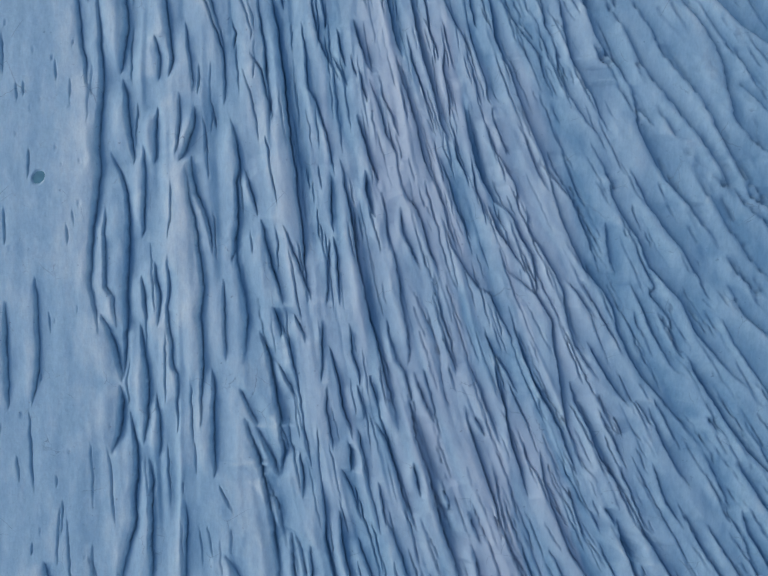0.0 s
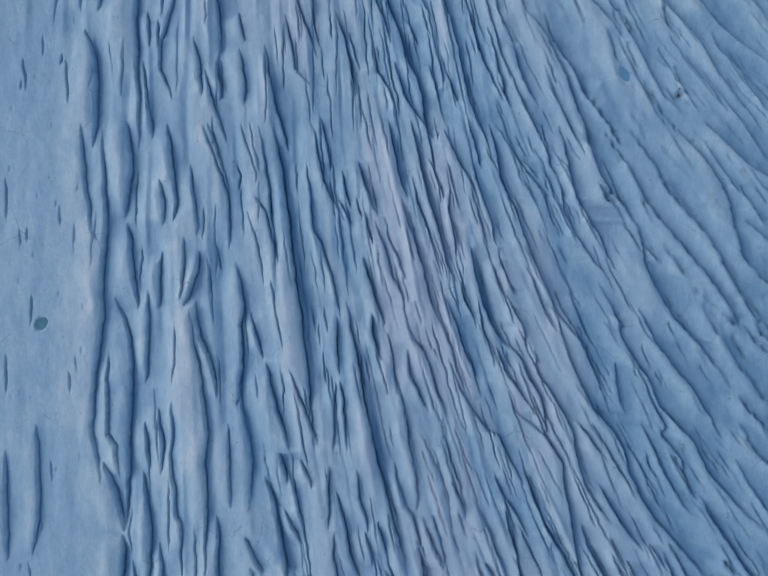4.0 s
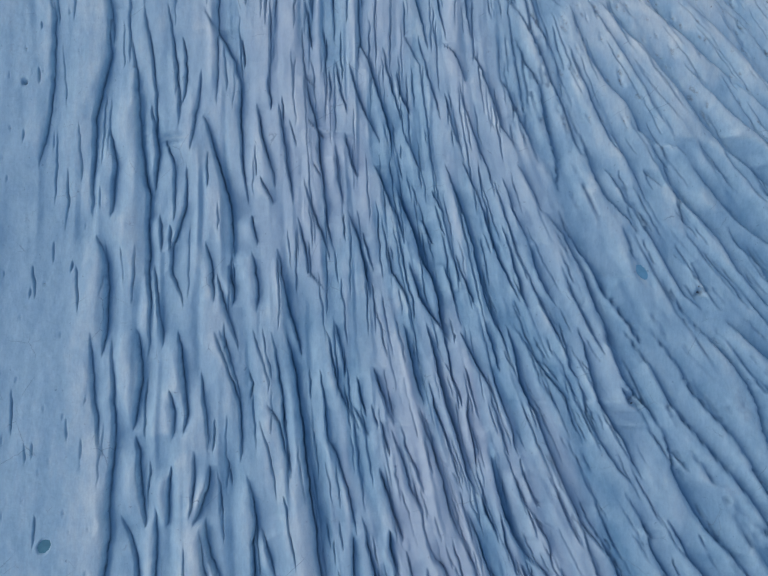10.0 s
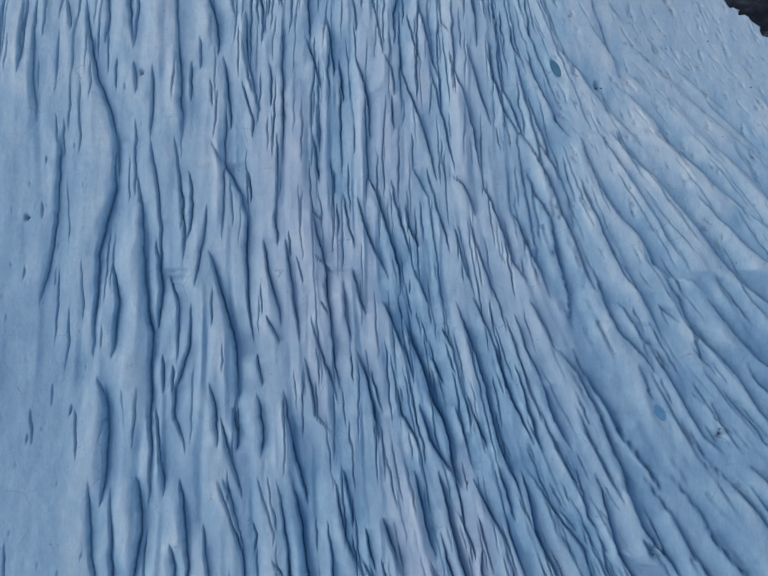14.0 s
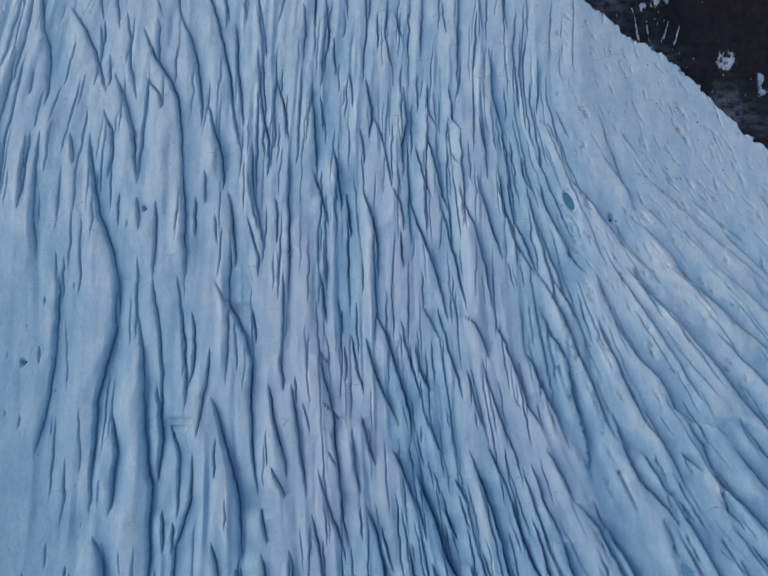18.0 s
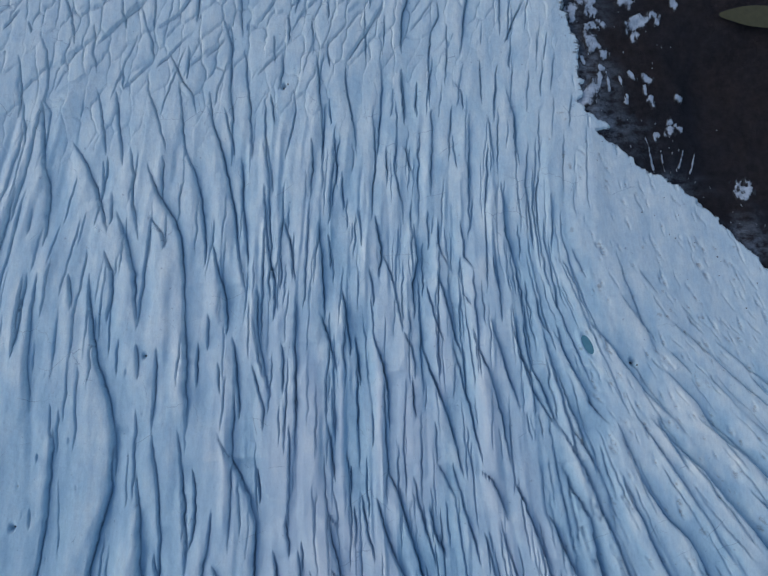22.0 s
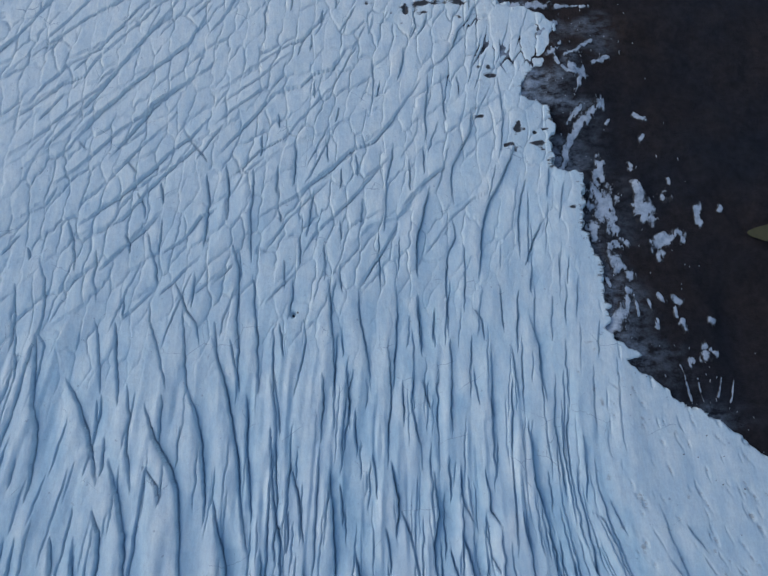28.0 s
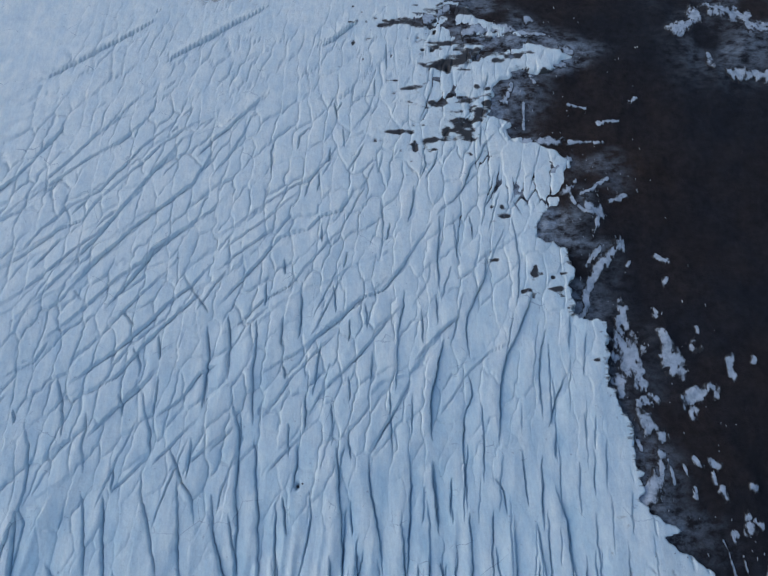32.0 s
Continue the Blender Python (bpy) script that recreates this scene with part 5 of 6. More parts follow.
for x, y, draw in scatter(7, 4.6, 12.0):           # fins in file on the eastern flank
    file = float(smooth(4, 16, x + 0.1 * y) * smooth(130, 95, y + 0.3 * max(0, x - 40)))
    if draw.random() < 0.22 * file:
        size = draw.uniform(0.55, 1.0)
        wall(follow(x, y, draw.uniform(9, 24), 0, 0.2, draw), 0.75 * size, 0.45 * size, 1.0 * size, 4, 0.15)
for x, y, draw in scatter(8, 2.2, 4.5):            # and the nicks between them
    file = float(smooth(4, 16, x + 0.1 * y) * smooth(130, 95, y + 0.3 * max(0, x - 40)))
    if draw.random() < 0.16 * file:
        size = draw.uniform(0.35, 0.9)
        wall(follow(x, y, draw.uniform(2.5, 8), draw.uniform(-0.16, 0.08), 0.12, draw), 0.3 * size, 0.2 * size, 0.9 * size, 2, 0.14)
for x, y, draw in scatter(5, 2.6, 4.0):            # dashes in the calm ice
    q = zone(CALM, x, y)
    if q > 0.3 and draw.random() < (0.34 if x > 0 else 0.08) * q:
        askew = -0.26 * float(smooth(32, 50, x) * smooth(130, 155, y))
        wall(follow(x, y, draw.uniform(1.5, 5), draw.uniform(-0.12, 0.12) + askew, 0.1, draw), 0.05, 0.04, draw.uniform(0.3, 0.7), 1.0, 0.2, 0.4)


def blocks(rows, along, across, turn_a, turn_b, seed):
    """Leaning blocks of ice: how deep the joints between them lie, and how high and tilted each block stands."""
    x, y = GX[rows] + 1.2 * lattice(0, GX[rows], GY[rows], 7, 7, seed) + 2.0 * WOBBLE[rows], GY[rows] + 1.2 * lattice(0, GX[rows], GY[rows], 7, 7, seed + 1)
    ax, ay, bx, by = math.sin(turn_a) * along, math.cos(turn_a) * along, math.sin(turn_b) * across, math.cos(turn_b) * across
    det = ax * by - ay * bx
    p, q = (x * by - y * bx) / det + 200, (y * ax - x * ay) / det + 200
    shift = np.random.RandomState(seed).uniform(-0.34, 0.34, (2, 128, 128))
    first, second = np.full(x.shape, 9.0), np.full(x.shape, 9.0)
    lift, own = np.zeros(x.shape), np.zeros(x.shape)
    ip, iq = np.floor(p).astype(int), np.floor(q).astype(int)
    for dp in (-1, 0, 1):
        for dq in (-1, 0, 1):
            cp, cq = ip + dp, iq + dq
            s, t = shift[0, cp % 128, cq % 128], shift[1, cp % 128, cq % 128]
            u, v = p - (cp + 0.5 + s), q - (cq + 0.5 + t)
            far = np.hypot(u, v) + 0.5 * np.maximum(np.abs(u), np.abs(v))
            closer = far < first
            second = np.where(closer, first, np.minimum(second, far))
            own = np.where(closer, s, own)
            lift = np.where(closer, v + 0.6 * u, lift)
            first = np.where(closer, far, first)
    return (second - first) * 0.4 * min(along, across), own, lift


upper = slice(int(np.searchsorted(YS, 186)), len(YS))
joint, own, tip = blocks(upper, 8.6, 5.2, 0.06, 0.85, 71)
share = smooth(194, 226, GY[upper] - 0.12 * GX[upper]) * smooth(350, 295, GY[upper]) * smooth(46, 30, GX[upper]) * (0.5 + 0.5 * np.maximum(smooth(18, -14, GX[upper] - 0.25 * (GY[upper] - 230)), smooth(236, 256, GY[upper])))
patchy = np.clip(0.62 + 0.75 * lattice(0, GX[upper], GY[upper], 6, 6, 75), 0.12, 1.0)
HEIGHT[upper] += share * (0.05 * own - 0.15 * tip - patchy * (0.40 * np.exp(-(joint / 0.16) ** 2) + 0.16 * np.exp(-(joint / 0.7) ** 2)))
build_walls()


# the ice thins out and dips under the rock at its margin
far = smooth(262, 290, GY)
edge = margin_x(GY + 1.7 * lattice(0, GX, GY, 5, 5, 94) + 0.8 * smooth(165, 185, GY) * lattice(0, GX, GY, 1.7, 1.7, 95)) + 0.5 + (0.4 + 2.2 * far) * lattice(0, GX, GY, 6, 4, 91) + (1.0 + 1.3 * far) * lattice(0, GX, GY, 2.4, 1.6, 92) + 0.5 * lattice(0, GX, GY, 0.9, 0.9, 93)
HEIGHT -= 5.0 * smooth(-1.0 - 3 * far, 1.0 + 3 * far, GX - edge)


def sink(x, y, a, b, turn, depth, soot=0.0, power=2, rubble=0.0):
    """A hollow in the ice, a by b metres; soot: how much dark dust lies in it; rubble: how much rock debris."""
    reach = 2.2 * max(a, b)
    j0, j1, i0, i1 = window(x - reach, x + reach, y - reach, y + reach)
    if j0 >= j1 or i0 >= i1:
        return 0.0
    dx, dy = GX[j0:j1, i0:i1] - x, YS[j0:j1][:, None] - y
    c, s = math.cos(radians(turn)), math.sin(radians(turn))
    r = np.hypot((dx * c + dy * s) / a, (dy * c - dx * s) / b)
    if max(a, b) > 1.0:
        ragged = 0.7 if rubble else 0.35
        r = r * (1 + ragged * lattice(0, dx + x + 0 * dy, dy + y + 0 * dx, 3.5 if rubble else 1.4, 1.4, 41) + 0.5 * lattice(0, dx + x + 0 * dy, dy + y + 0 * dx, 1.2, 0.9, 42))
    bowl = np.exp(-np.abs(r) ** (2 * power))
    level = float(HEIGHT[(j0 + j1) // 2, (i0 + i1) // 2])
    HEIGHT[j0:j1, i0:i1] -= depth * bowl
    DIRT[j0:j1, i0:i1] = np.maximum(DIRT[j0:j1, i0:i1], soot * np.exp(-r ** 2))
    DEBRIS[j0:j1, i0:i1] = np.maximum(DEBRIS[j0:j1, i0:i1], rubble * np.exp(-0.8 * r ** 2))
    return level


def basin(x, y, a, b, turn, depth):
    """A flat-bottomed hollow for a pool. Returns the height of its rim."""
    reach = 2.5 * max(a, b)
    j0, j1, i0, i1 = window(x - reach, x + reach, y - reach, y + reach)
    dx, dy = GX[j0:j1, i0:i1] - x, YS[j0:j1][:, None] - y
    c, s = math.cos(radians(turn)), math.sin(radians(turn))
    r = np.hypot((dx * c + dy * s) / a, (dy * c - dx * s) / b)
    flat = smooth(2.0, 1.15, r)
    level = float(np.sum(HEIGHT[j0:j1, i0:i1] * flat) / np.sum(flat))
    HEIGHT[j0:j1, i0:i1] = HEIGHT[j0:j1, i0:i1] * (1 - flat) + level * flat - depth * smooth(1.1, 0.6, r)
    return level


DEBRIS = np.zeros_like(GX)                          # rock waste that covers the thin ice
DIRT = np.clip(0.2 + 0.45 * cloudy(GX, GY, 40, 51), 0, 1) * (0.35 + 0.65 * smooth(20, 60, GX) * smooth(100, 150, GY) + 0.3 * smooth(240, 300, GY))
for x, y, a, b, turn in ((48.5, 46.8, 1.0, 1.4, 30), (65.0, 69.3, 0.7, 1.1, 30), (45.6, 146.0, 0.7, 0.9, 20), (-79.3, 117.8, 0.6, 0.5, 0),
                         (-27.6, 210.0, 0.5, 0.7, -20), (-56.0, 150.2, 0.5, 0.5, 0)):
    sink(x, y, a, b, turn, 1.3, 0.9)
speck = random.Random(8)
for _ in range(420):                                # dust holes in the calm ice by the margin
    x, y = speck.uniform(32, 95), speck.uniform(105, 200)
    if x < float(margin_x(y)) - 2 and x > 30 + 0.1 * (y - 105):
        sink(x, y, speck.uniform(0.2, 0.5), speck.uniform(0.5, 1.4), speck.uniform(12, 45), speck.uniform(0.1, 0.35), speck.uniform(0.8, 1.0))
for _ in range(70):                                 # smudges of grit on the calm ice
    x, y = speck.uniform(34, 85), speck.uniform(118, 200)
    if x < float(margin_x(y)) - 1.5:
        sink(x, y, speck.uniform(0.3, 0.7), speck.uniform(0.6, 1.5), speck.uniform(0, 40), 0.02, speck.uniform(0.5, 0.9), 1)
for _ in range(160):
    x, y = speck.uniform(-125, -55), speck.uniform(-70, 150)
    sink(x, y, speck.uniform(0.2, 0.4), speck.uniform(0.25, 0.6), speck.uniform(-20, 20), speck.uniform(0.1, 0.3), speck.uniform(0.3, 0.9))
POOLS = [(-70.7, 21.1, 1.55, 1.15, 40, 1.0), (36.2, 149.9, 1.0, 2.3, 22, 0.8), (52.9, 73.8, 1.1, 2.1, 30, 0.5)]
RIMS = [basin(*p) for p in POOLS]
# the ice wears thin and streaky where it meets the far rock
worn = lattice(0, GX, GY, 10, 2.6, 43) + 0.7 * lattice(0, GX, GY, 4, 1.3, 44) + 0.4 * lattice(0, GX, GY, 1.5, 1.0, 45)
DEBRIS = np.maximum(DEBRIS, smooth(-0.15, 0.75, worn) * smooth(282, 302, GY + 0.1 * GX) * smooth(-8, 22, GX - 0.1 * (300 - GY)))
DEBRIS = np.maximum(DEBRIS, 0.7 * smooth(-4.5, 0.5, GX - edge) * smooth(196, 206, GY))
DIRT = np.maximum(DIRT, 0.5 * smooth(0.0, 0.5, worn) * smooth(262, 285, GY) * smooth(-18, 6, GX))
# bare rock shows through the thin ice here and there, in long bands further up
for x, y, a, b, turn in ((19.0, 266.5, 1.4, 0.9, 0), (29.0, 248.6, 2.4, 0.7, 0), (35.0, 232.6, 1.3, 0.5, 0), (15.7, 255.8, 1.2, 0.4, 0), (24.3, 252.6, 0.6, 2.0, -20),
                         (10.2, 292.0, 2.2, 2.0, 0), (12.4, 288.6, 2.4, 1.5, 0), (7.4, 289.6, 1.2, 2.0, -20), (3.0, 287.2, 2.4, 1.2, 10), (15.9, 295.1, 1.6, 2.2, -15),
                         (6.0, 298.3, 3.6, 0.7, 0), (13.0, 298.5, 3.4, 0.7, 0), (18.4, 298.2, 3.0, 0.9, 0), (8.5, 310.6, 3.2, 1.4, 20), (14.0, 312.9, 4.6, 1.4, 16), (20.3, 314.6, 3.6, 1.1, 12),
                         (8.8, 317.0, 4.5, 0.8, 5), (17.0, 317.6, 6.0, 1.0, 4), (26.0, 318.2, 6.0, 1.0, 4), (34.0, 318.9, 5.0, 0.8, 4), (2.0, 325.0, 6.0, 1.2, 0), (14.0, 328.5, 8.0, 1.6, 4),
                         (-6.0, 290.0, 2.6, 0.6, 0), (-1.0, 303.0, 2.4, 0.6, 0), (26.5, 302.0, 1.2, 3.0, -10)):
    sink(x, y, 1.15 * a, 1.25 * b, turn, 0.25, 0.9, 1, 1.15)
for x, y, a, b in ((34.1, 232.6, 1.6, 0.4), (19.8, 268.4, 1.5, 0.5), (16.6, 265.2, 1.6, 0.6), (18.4, 255.1, 1.4, 0.4), (24.3, 263.3, 0.5, 0.8), (-5.9, 290.5, 3.5, 0.8), (-8.4, 287.7, 2.6, 0.7), (0.7, 301.3, 2.2, 0.9),
                   (-0.7, 297.6, 3.0, 0.6), (-2.9, 302.9, 3.0, 0.5), (35.2, 202.2, 1.6, 0.4), (35.9, 200.4, 0.5, 1.0), (31.9, 196.0, 0.5, 1.0), (43.0, 192.4, 0.6, 0.9), (35.4, 174.9, 0.6, 1.2), (50.9, 170.8, 0.7, 1.2), (21.9, 180.5, 0.4, 0.9)):
    sink(x, y, a, b, 0, 0.05, 0.75, 1)               # grit lying on the ice
sink(-52.0, 334.0, 7.0, 1.6, 0, 0.3, 1.0, 1)        # a brown smear of grit


def ground_mesh(name, gx, gy, z, mat, keep=None, **layers):
    ny, nx = gx.shape
    me = bpy.data.meshes.new(name)
    me.vertices.add(nx * ny)
    me.vertices.foreach_set("co", np.stack((gx, gy, z), -1).astype(np.float32).ravel())
    i = (np.arange(ny - 1)[:, None] * nx + np.arange(nx - 1)[None, :]).ravel()
    quads = np.stack((i, i + 1, i + nx + 1, i + nx), -1).astype(np.int32)
    if keep is not None:
        quads = quads[(keep[:-1, :-1] | keep[1:, 1:]).ravel()]
    me.loops.add(quads.size)
    me.loops.foreach_set("vertex_index", quads.ravel())
    me.polygons.add(len(quads))
    me.polygons.foreach_set("loop_start", np.arange(0, quads.size, 4, dtype=np.int32))
    me.polygons.foreach_set("use_smooth", np.ones(len(quads), bool))
    for layer, values in layers.items():
        me.attributes.new(layer, "FLOAT", "POINT").data.foreach_set("value", values.astype(np.float32).ravel())
    me.update()
    me.validate()
    me.materials.append(mat)
    return new(name, me)


ice = ground_mesh("ground", GX, GY, HEIGHT, ICE, GX < edge + 12, crust_shade=np.clip(CRUST_SHADE, 0, 1), dirt=DIRT, dust=DUST, debris=DEBRIS)
tagged(ice, "blue-white crevassed glacier ice with long parallel fins", "glacier", kind="structure")


def rock_height(x, y):
    z = base_height(x, y) - 1.6 + 0.9 * smooth(255, 285, y) + 1.6 * cloudy(x, y, 26, 61) * (1 - 0.5 * smooth(255, 285, y)) + 0.45 * cloudy(x, y, 5, 71, 3)
    return z


RX, RY = np.arange(-75, 300, 0.9), np.arange(110, 460, 0.9)
rx, ry = np.meshgrid(RX, RY)
deep = 45 * smooth(255, 275, ry)
under = smooth(-3 - deep, -9 - deep, rx - margin_x(ry))
beyond = rx - margin_x(ry)
veil = np.clip(smooth(16, 0, beyond) * (0.55 + 0.45 * smooth(235, 262, ry)) + 0.7 * smooth(60, 85, rx) * smooth(296, 318, ry - 0.1 * (rx - 80)), 0, 1) * np.clip(0.6 + 0.8 * cloudy(rx, ry, 9, 77), 0, 1)
rock = ground_mesh("bedrock", rx, ry, rock_height(rx, ry) - 14 * under - 1.8 * smooth(-20, -32, beyond), ROCK, veil=veil)
tagged(rock, "nearly black wet bedrock beside the glacier", "rock", kind="structure")


# ---- things on the rock and on the ice ----
def ice_height(x, y):
    return float(zone(HEIGHT, x, y))


def puddle(name, x, y, a, b, turn, mat, z, seed):
    bm, draw = bmesh.new(), random.Random(seed)
    phase = [draw.uniform(0, 6.28) for _ in range(3)]
    ring = []
    for k in range(40):
        t = k / 40 * math.tau
        r = 1 + 0.06 * math.sin(2 * t + phase[0]) + 0.05 * math.sin(3 * t + phase[1]) + 0.03 * math.sin(5 * t + phase[2])
        u, v = a * r * math.cos(t), b * r * math.sin(t)
        c, s = math.cos(radians(turn)), math.sin(radians(turn))
        ring.append(bm.verts.new((u * c - v * s, u * s + v * c, 0)))
    bm.faces.new(ring)
    me = bpy.data.meshes.new(name)
    bm.to_mesh(me)
    me.materials.append(mat)
    ob = new(name, me)
    ob.location = (x, y, z)
    return ob


silt_pond = puddle("pond", 85, 225, 10.5, 2.9, -3, SILT, float(rock_height(np.float64(85), np.float64(225))) + 1.0, 5)
tagged(silt_pond, "small olive-yellow silty pond lying in dark bedrock", "pond")

for (x, y, a, b, turn, _), rim in zip(POOLS, RIMS):
    pool = puddle("meltwater_pool", x, y, a * 1.02, b * 1.02, turn, MELT_PALE if y == 73.8 else MELT, rim - 0.22, int(x))
    tagged(pool, "small turquoise meltwater pool in a hollow of the ice", "pool", "meltwater pools")


def snow_patch(spine, seed=1):
    """A thin leftover sheet of snow along a bent line of (x, y, half width), ragged at the rim, draped on the rock."""
    x, y = sum(q[0] for q in spine) / len(spine), sum(q[1] for q in spine) / len(spine)
    thick = max(q[2] for q in spine)
    reach = max(math.hypot(q[0] - x, q[1] - y) for q in spine) + 2.2 * thick + 0.4
    step = min(0.3, max(0.1, thick / 6))
    us = np.arange(-reach, reach + step, step)
    u, v = np.meshgrid(us, us)
    px, py = x + u, y + v
    bend = 0.35 * thick
    qx, qy = px + bend * lattice(0, px, py, 1.6, 2.0, seed + 500), py + bend * lattice(0, px, py, 1.6, 2.0, seed + 540)
    r = np.full_like(u, 9.0)
    for (ax, ay, aw), (bx, by, bw) in zip(spine, spine[1:] or spine):
        lx, ly = bx - ax, by - ay
        t = np.clip(((qx - ax) * lx + (qy - ay) * ly) / max(lx * lx + ly * ly, 1e-6), 0, 1)
        across, along = np.abs(qx - ax - t * lx), np.abs(qy - ay - t * ly)
        r = np.minimum(r, (across ** 2.2 + (0.8 * along) ** 2.2) ** (1 / 2.2) / (1.02 * (aw + (bw - aw) * t)))
    fray = 0.20 * lattice(0, px, py, 1.6, 2.4, seed + 300) + 0.22 * lattice(0, px, py, 0.7, 1.1, seed + 340) + 0.16 * lattice(0, px, py, 0.3, 0.45, seed + 380)
    holes = 0.9 * smooth(0.35, 0.8, lattice(0, px, py, 0.9, 1.6, seed + 420) + 0.4 * lattice(0, px, py, 0.4, 0.6, seed + 460))
    m = r + fray * 1.6 + 0.8 * holes
    z = rock_height(px, py) + np.clip(0.7 * (1 - m), -0.45, 0.24)
    keep = m < 1.3
    n = len(us)
    bm = bmesh.new()
    faces = []
    for j in range(n - 1):
        for i in range(n - 1):
            if keep[j, i] or keep[j, i + 1] or keep[j + 1, i] or keep[j + 1, i + 1]:
                faces.append((j * n + i, j * n + i + 1, (j + 1) * n + i + 1, (j + 1) * n + i))
    used = {}
    flat = np.stack((u, v, z), -1).reshape(-1, 3)
    for f in faces:
        for k in f:
            if k not in used:
                used[k] = bm.verts.new(flat[k])
        bm.faces.new([used[k] for k in f]).smooth = True
    me = bpy.data.meshes.new("snow_patch")
    bm.to_mesh(me)
    bm.free()
    thick_here = np.clip(1.25 - m, 0, 1).ravel()
    me.attributes.new("whole", "FLOAT", "POINT").data.foreach_set("value", np.array([thick_here[k] for k in used], np.float32))
    me.materials.append(SNOW)
    ob = new("snow_patch", me)
    ob.location = (x, y, 0)
    return ob


SHEETS_NEAR = [[(54.4, 222.0, 0.9), (54.3, 220.7, 0.8)], [(52.6, 212.5, 0.5), (53.6, 210.8, 0.7)], [(56.6, 211.4, 1.1), (57.8, 211.1, 0.8)],
        [(56.9, 206.4, 0.9), (57.3, 205.1, 0.9)], [(63.7, 207.0, 0.7), (64.4, 206.6, 0.7)], [(61.7, 200.7, 0.9), (61.8, 199.3, 1.1)],
        [(58.3, 198.2, 0.7), (57.8, 197.0, 0.5)], [(51.1, 206.8, 0.4), (51.0, 205.3, 0.5)], [(55.5, 197.2, 0.3), (56.2, 194.2, 0.3), (56.7, 189.2, 0.3)],
        [(64.4, 194.5, 0.3), (63.2, 190.6, 0.3)], [(41.4, 216.8, 0.7), (41.7, 214.6, 0.5)], [(39.9, 258.5, 0.7), (37.1, 254.7, 0.5)],
        [(50.1, 244.4, 0.5), (50.4, 242.5, 0.7)], [(47.0, 255.1, 0.5), (46.4, 254.5, 0.5)], [(58.2, 239.3, 0.5), (58.2, 238.1, 0.4)],
        [(56.1, 209.9, 0.4), (55.9, 207.7, 0.4)], [(49.8, 211.1, 0.4), (50.1, 209.0, 0.4)], [(77.2, 186.3, 1.6), (78.4, 184.5, 1.9)],
        [(85.3, 180.1, 1.1), (85.6, 177.8, 1.3)], [(63.3, 200.7, 0.6), (64.1, 199.6, 0.6)], [(59.0, 194.4, 0.2), (59.5, 189.6, 0.2)],
        [(67.5, 194.2, 0.2), (65.9, 189.5, 0.2)]]
SHEETS_MID = [[(44.6, 259.1, 1.4), (39.2, 253.4, 1.2), (37.1, 250.3, 1.2), (35.3, 244.7, 1.2), (33.8, 241.4, 0.8)], [(43.4, 245.2, 1.6), (43.1, 241.5, 1.6), (42.1, 239.5, 1.2)], [(42.2, 236.1, 3.4), (42.2, 231.5, 3.2)],
        [(39.5, 227.9, 1.9), (40.1, 226.0, 1.2)], [(50.4, 238.9, 1.1), (51.2, 234.7, 1.8), (52.2, 231.2, 2.3)], [(53.0, 256.3, 0.5), (55.1, 254.9, 0.7)],
        [(54.0, 250.5, 0.9)], [(57.2, 235.2, 1.4), (57.5, 236.3, 0.7)], [(64.0, 232.1, 1.1), (64.0, 228.6, 0.9)],
        [(69.5, 232.5, 0.7), (68.8, 231.0, 0.5)], [(44.2, 269.7, 0.5), (47.9, 270.9, 0.7)], [(38.7, 268.4, 1.4), (41.4, 266.4, 1.4), (39.1, 262.5, 0.8)],
        [(33.7, 271.9, 0.9), (36.4, 274.6, 0.8)], [(37.2, 271.2, 0.7), (41.0, 272.6, 0.7)], [(43.7, 228.8, 1.2), (44.8, 226.8, 1.4)],
        [(42.5, 223.6, 0.8), (47.0, 224.8, 1.1)], [(43.8, 220.6, 1.8), (44.0, 219.0, 1.8)], [(46.6, 217.2, 1.5), (47.1, 217.1, 1.4)],
        [(45.5, 213.5, 1.1), (43.7, 209.4, 1.5), (41.7, 205.8, 1.6), (38.9, 203.6, 1.5)], [(46.6, 212.3, 0.4), (47.0, 208.0, 0.5)], [(53.8, 224.6, 1.4), (55.8, 225.8, 1.2), (59.6, 225.7, 1.2)]]
SHEETS_FAR = [[(35.9, 268.1, 0.5), (38.1, 266.2, 0.9), (41.6, 267.9, 1.1)], [(43.6, 269.7, 0.3), (47.0, 270.3, 0.5)], [(22.8, 287.2, 1.0), (31.1, 286.9, 1.2), (39.4, 286.2, 0.6), (45.1, 285.5, 0.5)],
              [(45.4, 291.8, 0.8), (50.6, 292.5, 0.4)], [(38.8, 297.6, 0.4), (43.1, 296.4, 0.4)], [(27.5, 298.3, 0.5), (27.0, 291.1, 0.4)],
              [(32.1, 277.8, 0.6), (37.0, 281.6, 0.7)], [(34.4, 274.2, 0.6), (34.8, 270.7, 0.5), (35.3, 268.8, 0.5)], [(37.7, 271.3, 0.3), (44.4, 275.3, 0.5)],
              [(54.5, 297.9, 0.6), (56.5, 299.1, 0.5)]]
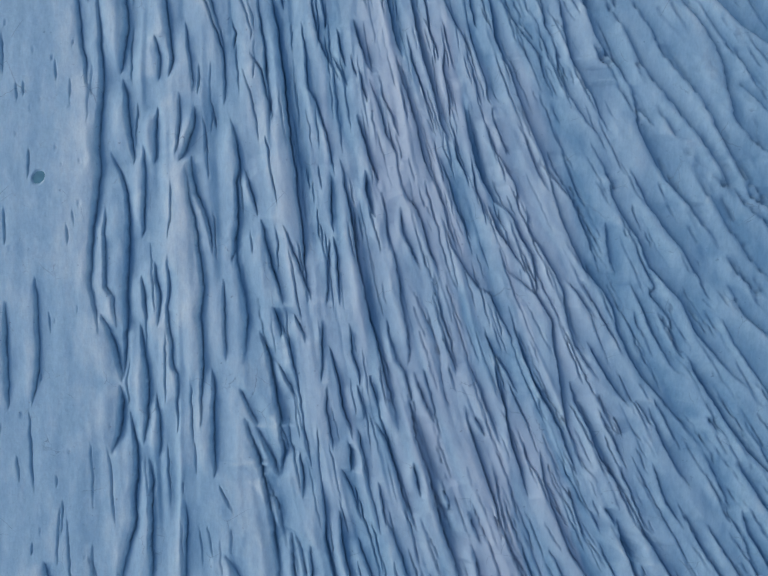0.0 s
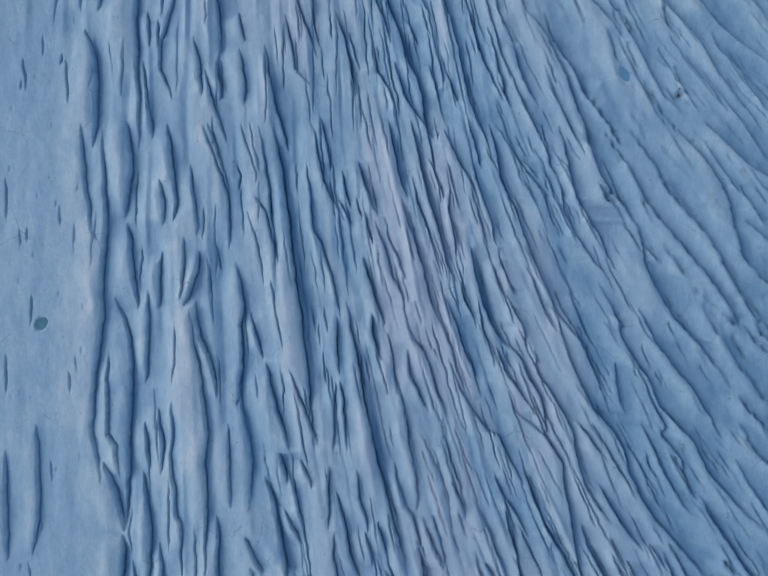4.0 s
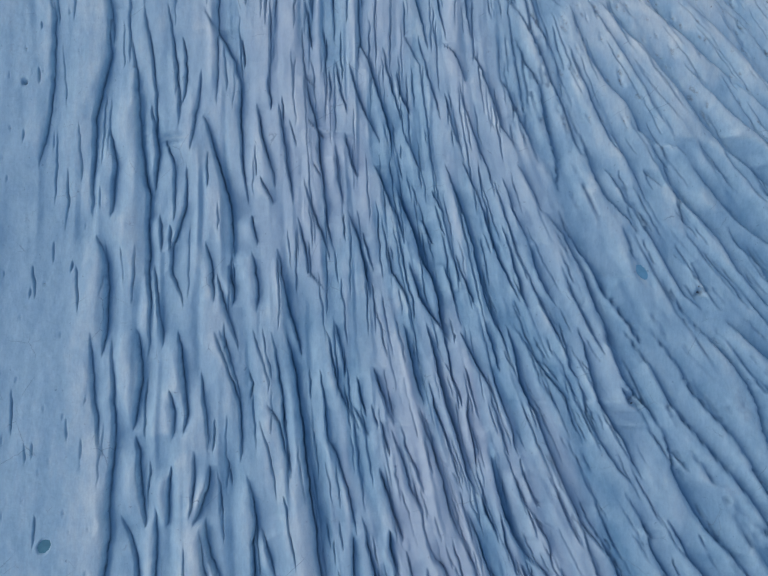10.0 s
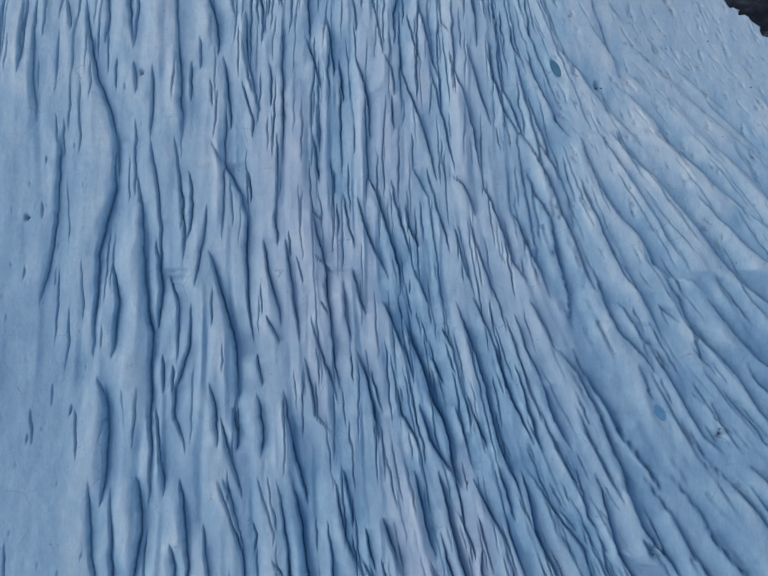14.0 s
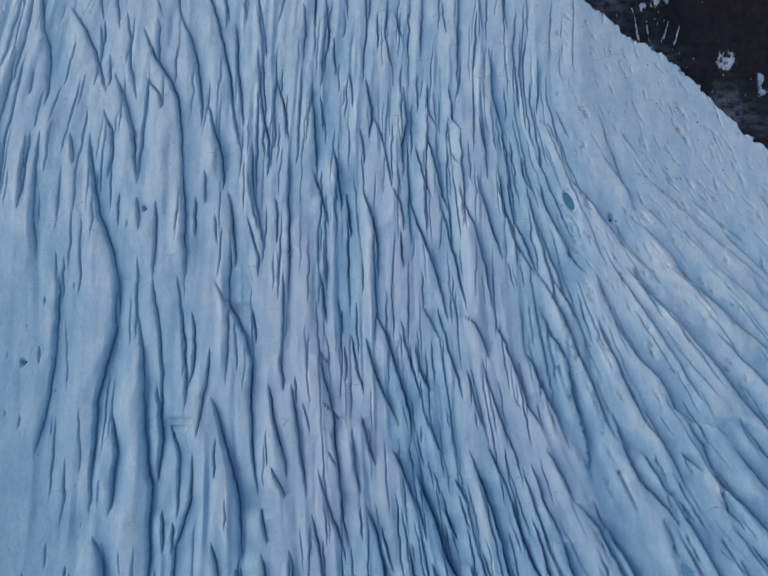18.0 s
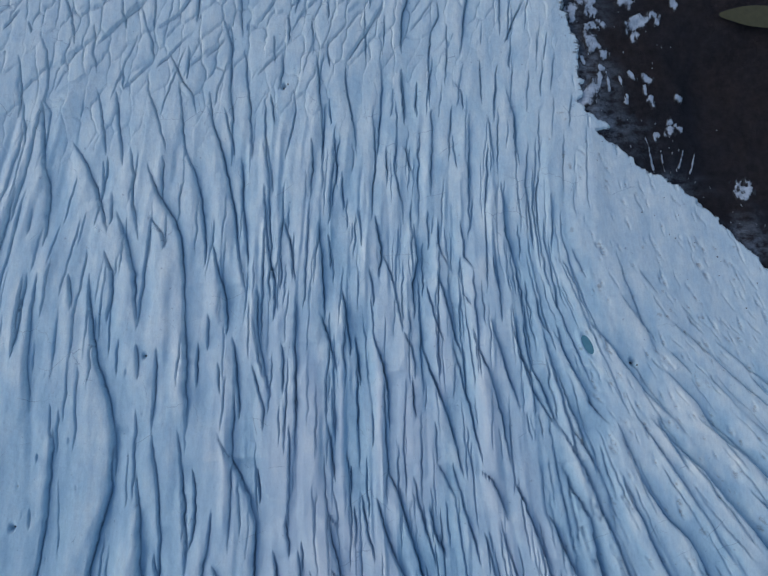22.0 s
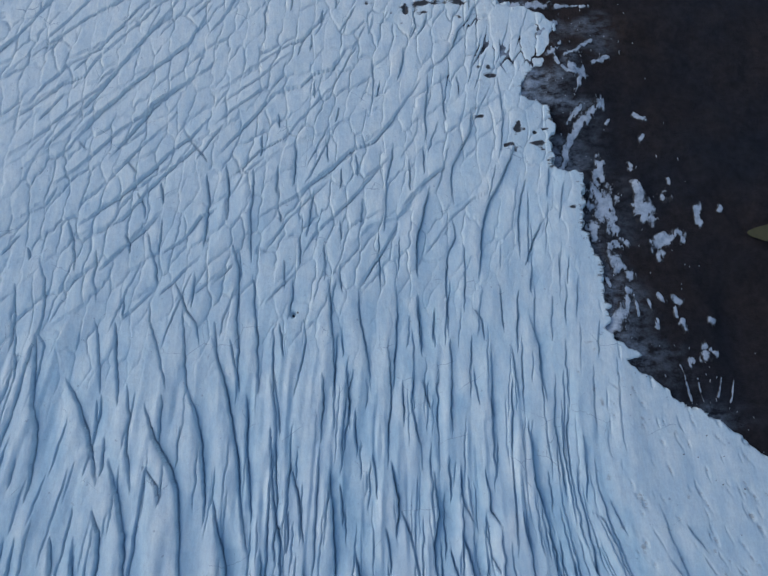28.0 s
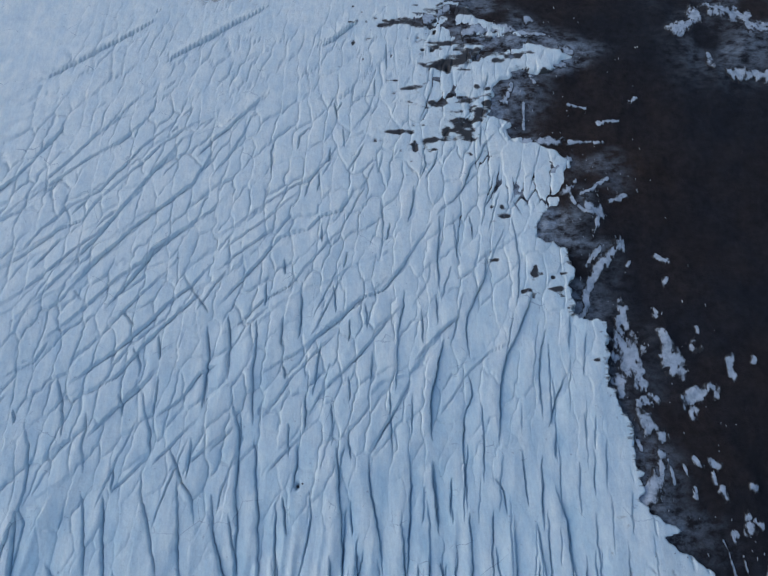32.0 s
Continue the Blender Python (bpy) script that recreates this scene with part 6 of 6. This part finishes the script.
SHEETS_LAST = [[(29.3, 309.2, 0.5), (33.2, 311.6, 1.8), (38.4, 311.1, 1.5)], [(40.1, 314.8, 1.3), (42.0, 313.7, 0.9)], [(14.7, 320.6, 1.3), (22.9, 322.6, 1.3), (29.2, 320.8, 1.0), (35.5, 319.5, 0.5)],
               [(32.5, 325.6, 1.3)], [(9.6, 329.3, 2.1), (4.7, 325.2, 1.2)], [(30.4, 306.1, 1.0), (31.0, 304.5, 0.5)],
               [(25.3, 304.2, 0.5), (22.9, 299.3, 1.0)], [(70.6, 319.7, 1.8), (77.4, 325.3, 2.2)], [(81.3, 328.1, 2.2), (89.8, 325.2, 2.6)],
               [(90.8, 320.7, 1.8), (95.8, 321.3, 1.8)], [(82.0, 306.0, 1.5), (92.4, 304.8, 1.4)], [(78.1, 309.1, 1.3), (77.4, 312.3, 0.9)]]
for n, spine in enumerate(SHEETS_NEAR + SHEETS_MID + SHEETS_FAR + SHEETS_LAST):
    patch = snow_patch(spine, n)
    span = math.dist(spine[0][:2], spine[-1][:2])
    size = "large" if span + max(q[2] for q in spine) > 5 else "long narrow" if span > 6 * spine[0][2] else "small"
    tagged(patch, size + " ragged patch of old grey-white snow on dark bedrock", "snow patch", "snow patches on the rock")

specks = []
crumb = random.Random(21)
while len(specks) < 150:                            # crumbs of snow strewn over the rock near the ice
    y = crumb.uniform(176, 330)
    x = float(margin_x(y)) + abs(crumb.gauss(0, 11)) + 1
    specks.append((x, y, crumb.uniform(0.05, 0.14), crumb.uniform(0.12, 0.5), crumb.uniform(-25, 25)))
bm = bmesh.new()
for x, y, a, b, turn in specks:
    c, s = math.cos(radians(turn)), math.sin(radians(turn))
    ring = []
    for k in range(8):
        t, r = k / 8 * math.tau, crumb.uniform(0.55, 1.2)
        px, py = x + a * r * math.cos(t) * c - b * r * math.sin(t) * s, y + a * r * math.cos(t) * s + b * r * math.sin(t) * c
        ring.append(bm.verts.new((px, py, float(rock_height(px, py)) + 0.12)))
    top = bm.verts.new((x, y, float(rock_height(x, y)) + 0.3))
    for k in range(8):
        bm.faces.new((ring[k], ring[(k + 1) % 8], top))
me = bpy.data.meshes.new("snow_crumbs")
bm.to_mesh(me)
bm.free()
me.attributes.new("whole", "FLOAT", "POINT").data.foreach_set("value", np.full(len(me.vertices), 0.7, np.float32))
me.materials.append(SNOW)
tagged(new("snow_crumbs", me), "many small crumbs of old snow strewn over dark rock", "snow", kind="stuff")


# ---- stones on the ice ----
STONE, stone_nodes, stone_links, stone_shader = material("grey stone", 0.85)
stone_links.new(ramp(stone_nodes, stone_links, grain(stone_nodes, stone_links, coordinates(stone_nodes, stone_links), 3.0, 6), (0.3, (0.05, 0.055, 0.065)), (0.7, (0.13, 0.135, 0.15))), stone_shader.inputs["Base Color"])


def stone(x, y, size, seed):
    """An angular block: a ball pulled flat and knocked out of shape."""
    bm, draw = bmesh.new(), random.Random(seed)
    bmesh.ops.create_icosphere(bm, subdivisions=2, radius=1)
    stretch = (draw.uniform(0.8, 1.3), draw.uniform(0.6, 1.0), draw.uniform(0.45, 0.7))
    cuts = [(Vector((draw.uniform(-1, 1), draw.uniform(-1, 1), draw.uniform(-0.4, 1))).normalized(), draw.uniform(0.55, 0.85)) for _ in range(7)]
    for v in bm.verts:
        for way, reach in cuts:
            over = v.co.dot(way) - reach
            if over > 0:
                v.co -= way * over
        v.co = Vector([size * c * q for c, q in zip(v.co, stretch)])
    me = bpy.data.meshes.new("stone")
    bm.to_mesh(me)
    bm.free()
    me.materials.append(STONE)
    ob = new("stone", me)
    ob.location = (x, y, ice_height(x, y) + 0.2 * size)
    ob.rotation_euler = (0, 0, draw.uniform(0, 6.28))
    return ob


pick = random.Random(31)
SPOTS = [(65.0, 69.3, 0.34), (64.6, 70.4, 0.2), (48.9, 46.2, 0.26), (45.6, 146.0, 0.4), (46.4, 145.4, 0.28), (-79.3, 117.8, 0.3), (-56.0, 150.2, 0.32), (-27.6, 210.0, 0.45), (-26.6, 210.4, 0.25)]
while len(SPOTS) < 46:
    y = pick.uniform(112, 196)
    x = float(margin_x(y)) - 2 - abs(pick.gauss(0, 14))
    if x > 34:
        SPOTS.append((x, y, pick.uniform(0.10, 0.22)))
for n, (x, y, size) in enumerate(SPOTS):
    tagged(stone(x, y, size, n), "small grey angular stone lying on pale ice", "stone", "stones on the ice")

# ---- the land beyond: the ice field runs on to the horizon, the rock rises beside it ----
wide = np.concatenate((np.arange(-2600, -127, 60), np.arange(-127, 128, 6.0), np.arange(128, 2601, 60)))
deep_y = np.concatenate((np.arange(-2600, -71, 60), np.arange(-71, 365, 6.0), np.arange(365, 2601, 60)))
wx, wy = np.meshgrid(wide, deep_y)
away = np.maximum(np.maximum(np.abs(wx) - 127, 0), np.maximum(-71 - wy, wy - 365))
inside = (np.abs(wx) < 127) & (wy > -71) & (wy < 365)
line = np.where(wy < 120, 128 + 1.1 * (120 - wy), margin_x(np.minimum(wy, 365)))
field_z = base_height(wx, wy) - 0.9 + 0.004 * np.clip(away, 0, 2600) * smooth(0, 400, wy) + 5 * cloudy(wx, wy, 300, 17) * smooth(20, 300, away)
shape = np.zeros_like(wx)
ice_far = ground_mesh("ground_beyond", wx, wy, field_z, ICE, ~inside & (wx < line + 40), crust_shade=0.42 + 0.55 * smooth(30, 290, wy), dirt=shape + 0.1, dust=shape, debris=shape)
tagged(ice_far, "pale glacier ice running on to the horizon", "glacier", kind="structure")
inner = (wx > -75) & (wx < 299) & (wy > 111) & (wy < 458)
steep = np.maximum(wx - line, 0)
rock_far = ground_mesh("bedrock_beyond", wx, wy, field_z - 1.2 + 0.22 * np.clip(steep - 170, 0, 1500) + 9 * cloudy(wx, wy, 160, 19) * smooth(170, 400, steep), ROCK, ~inner & (wx > line - 20), veil=shape)
tagged(rock_far, "dark bare rock slope beside the glacier", "rock", kind="structure")
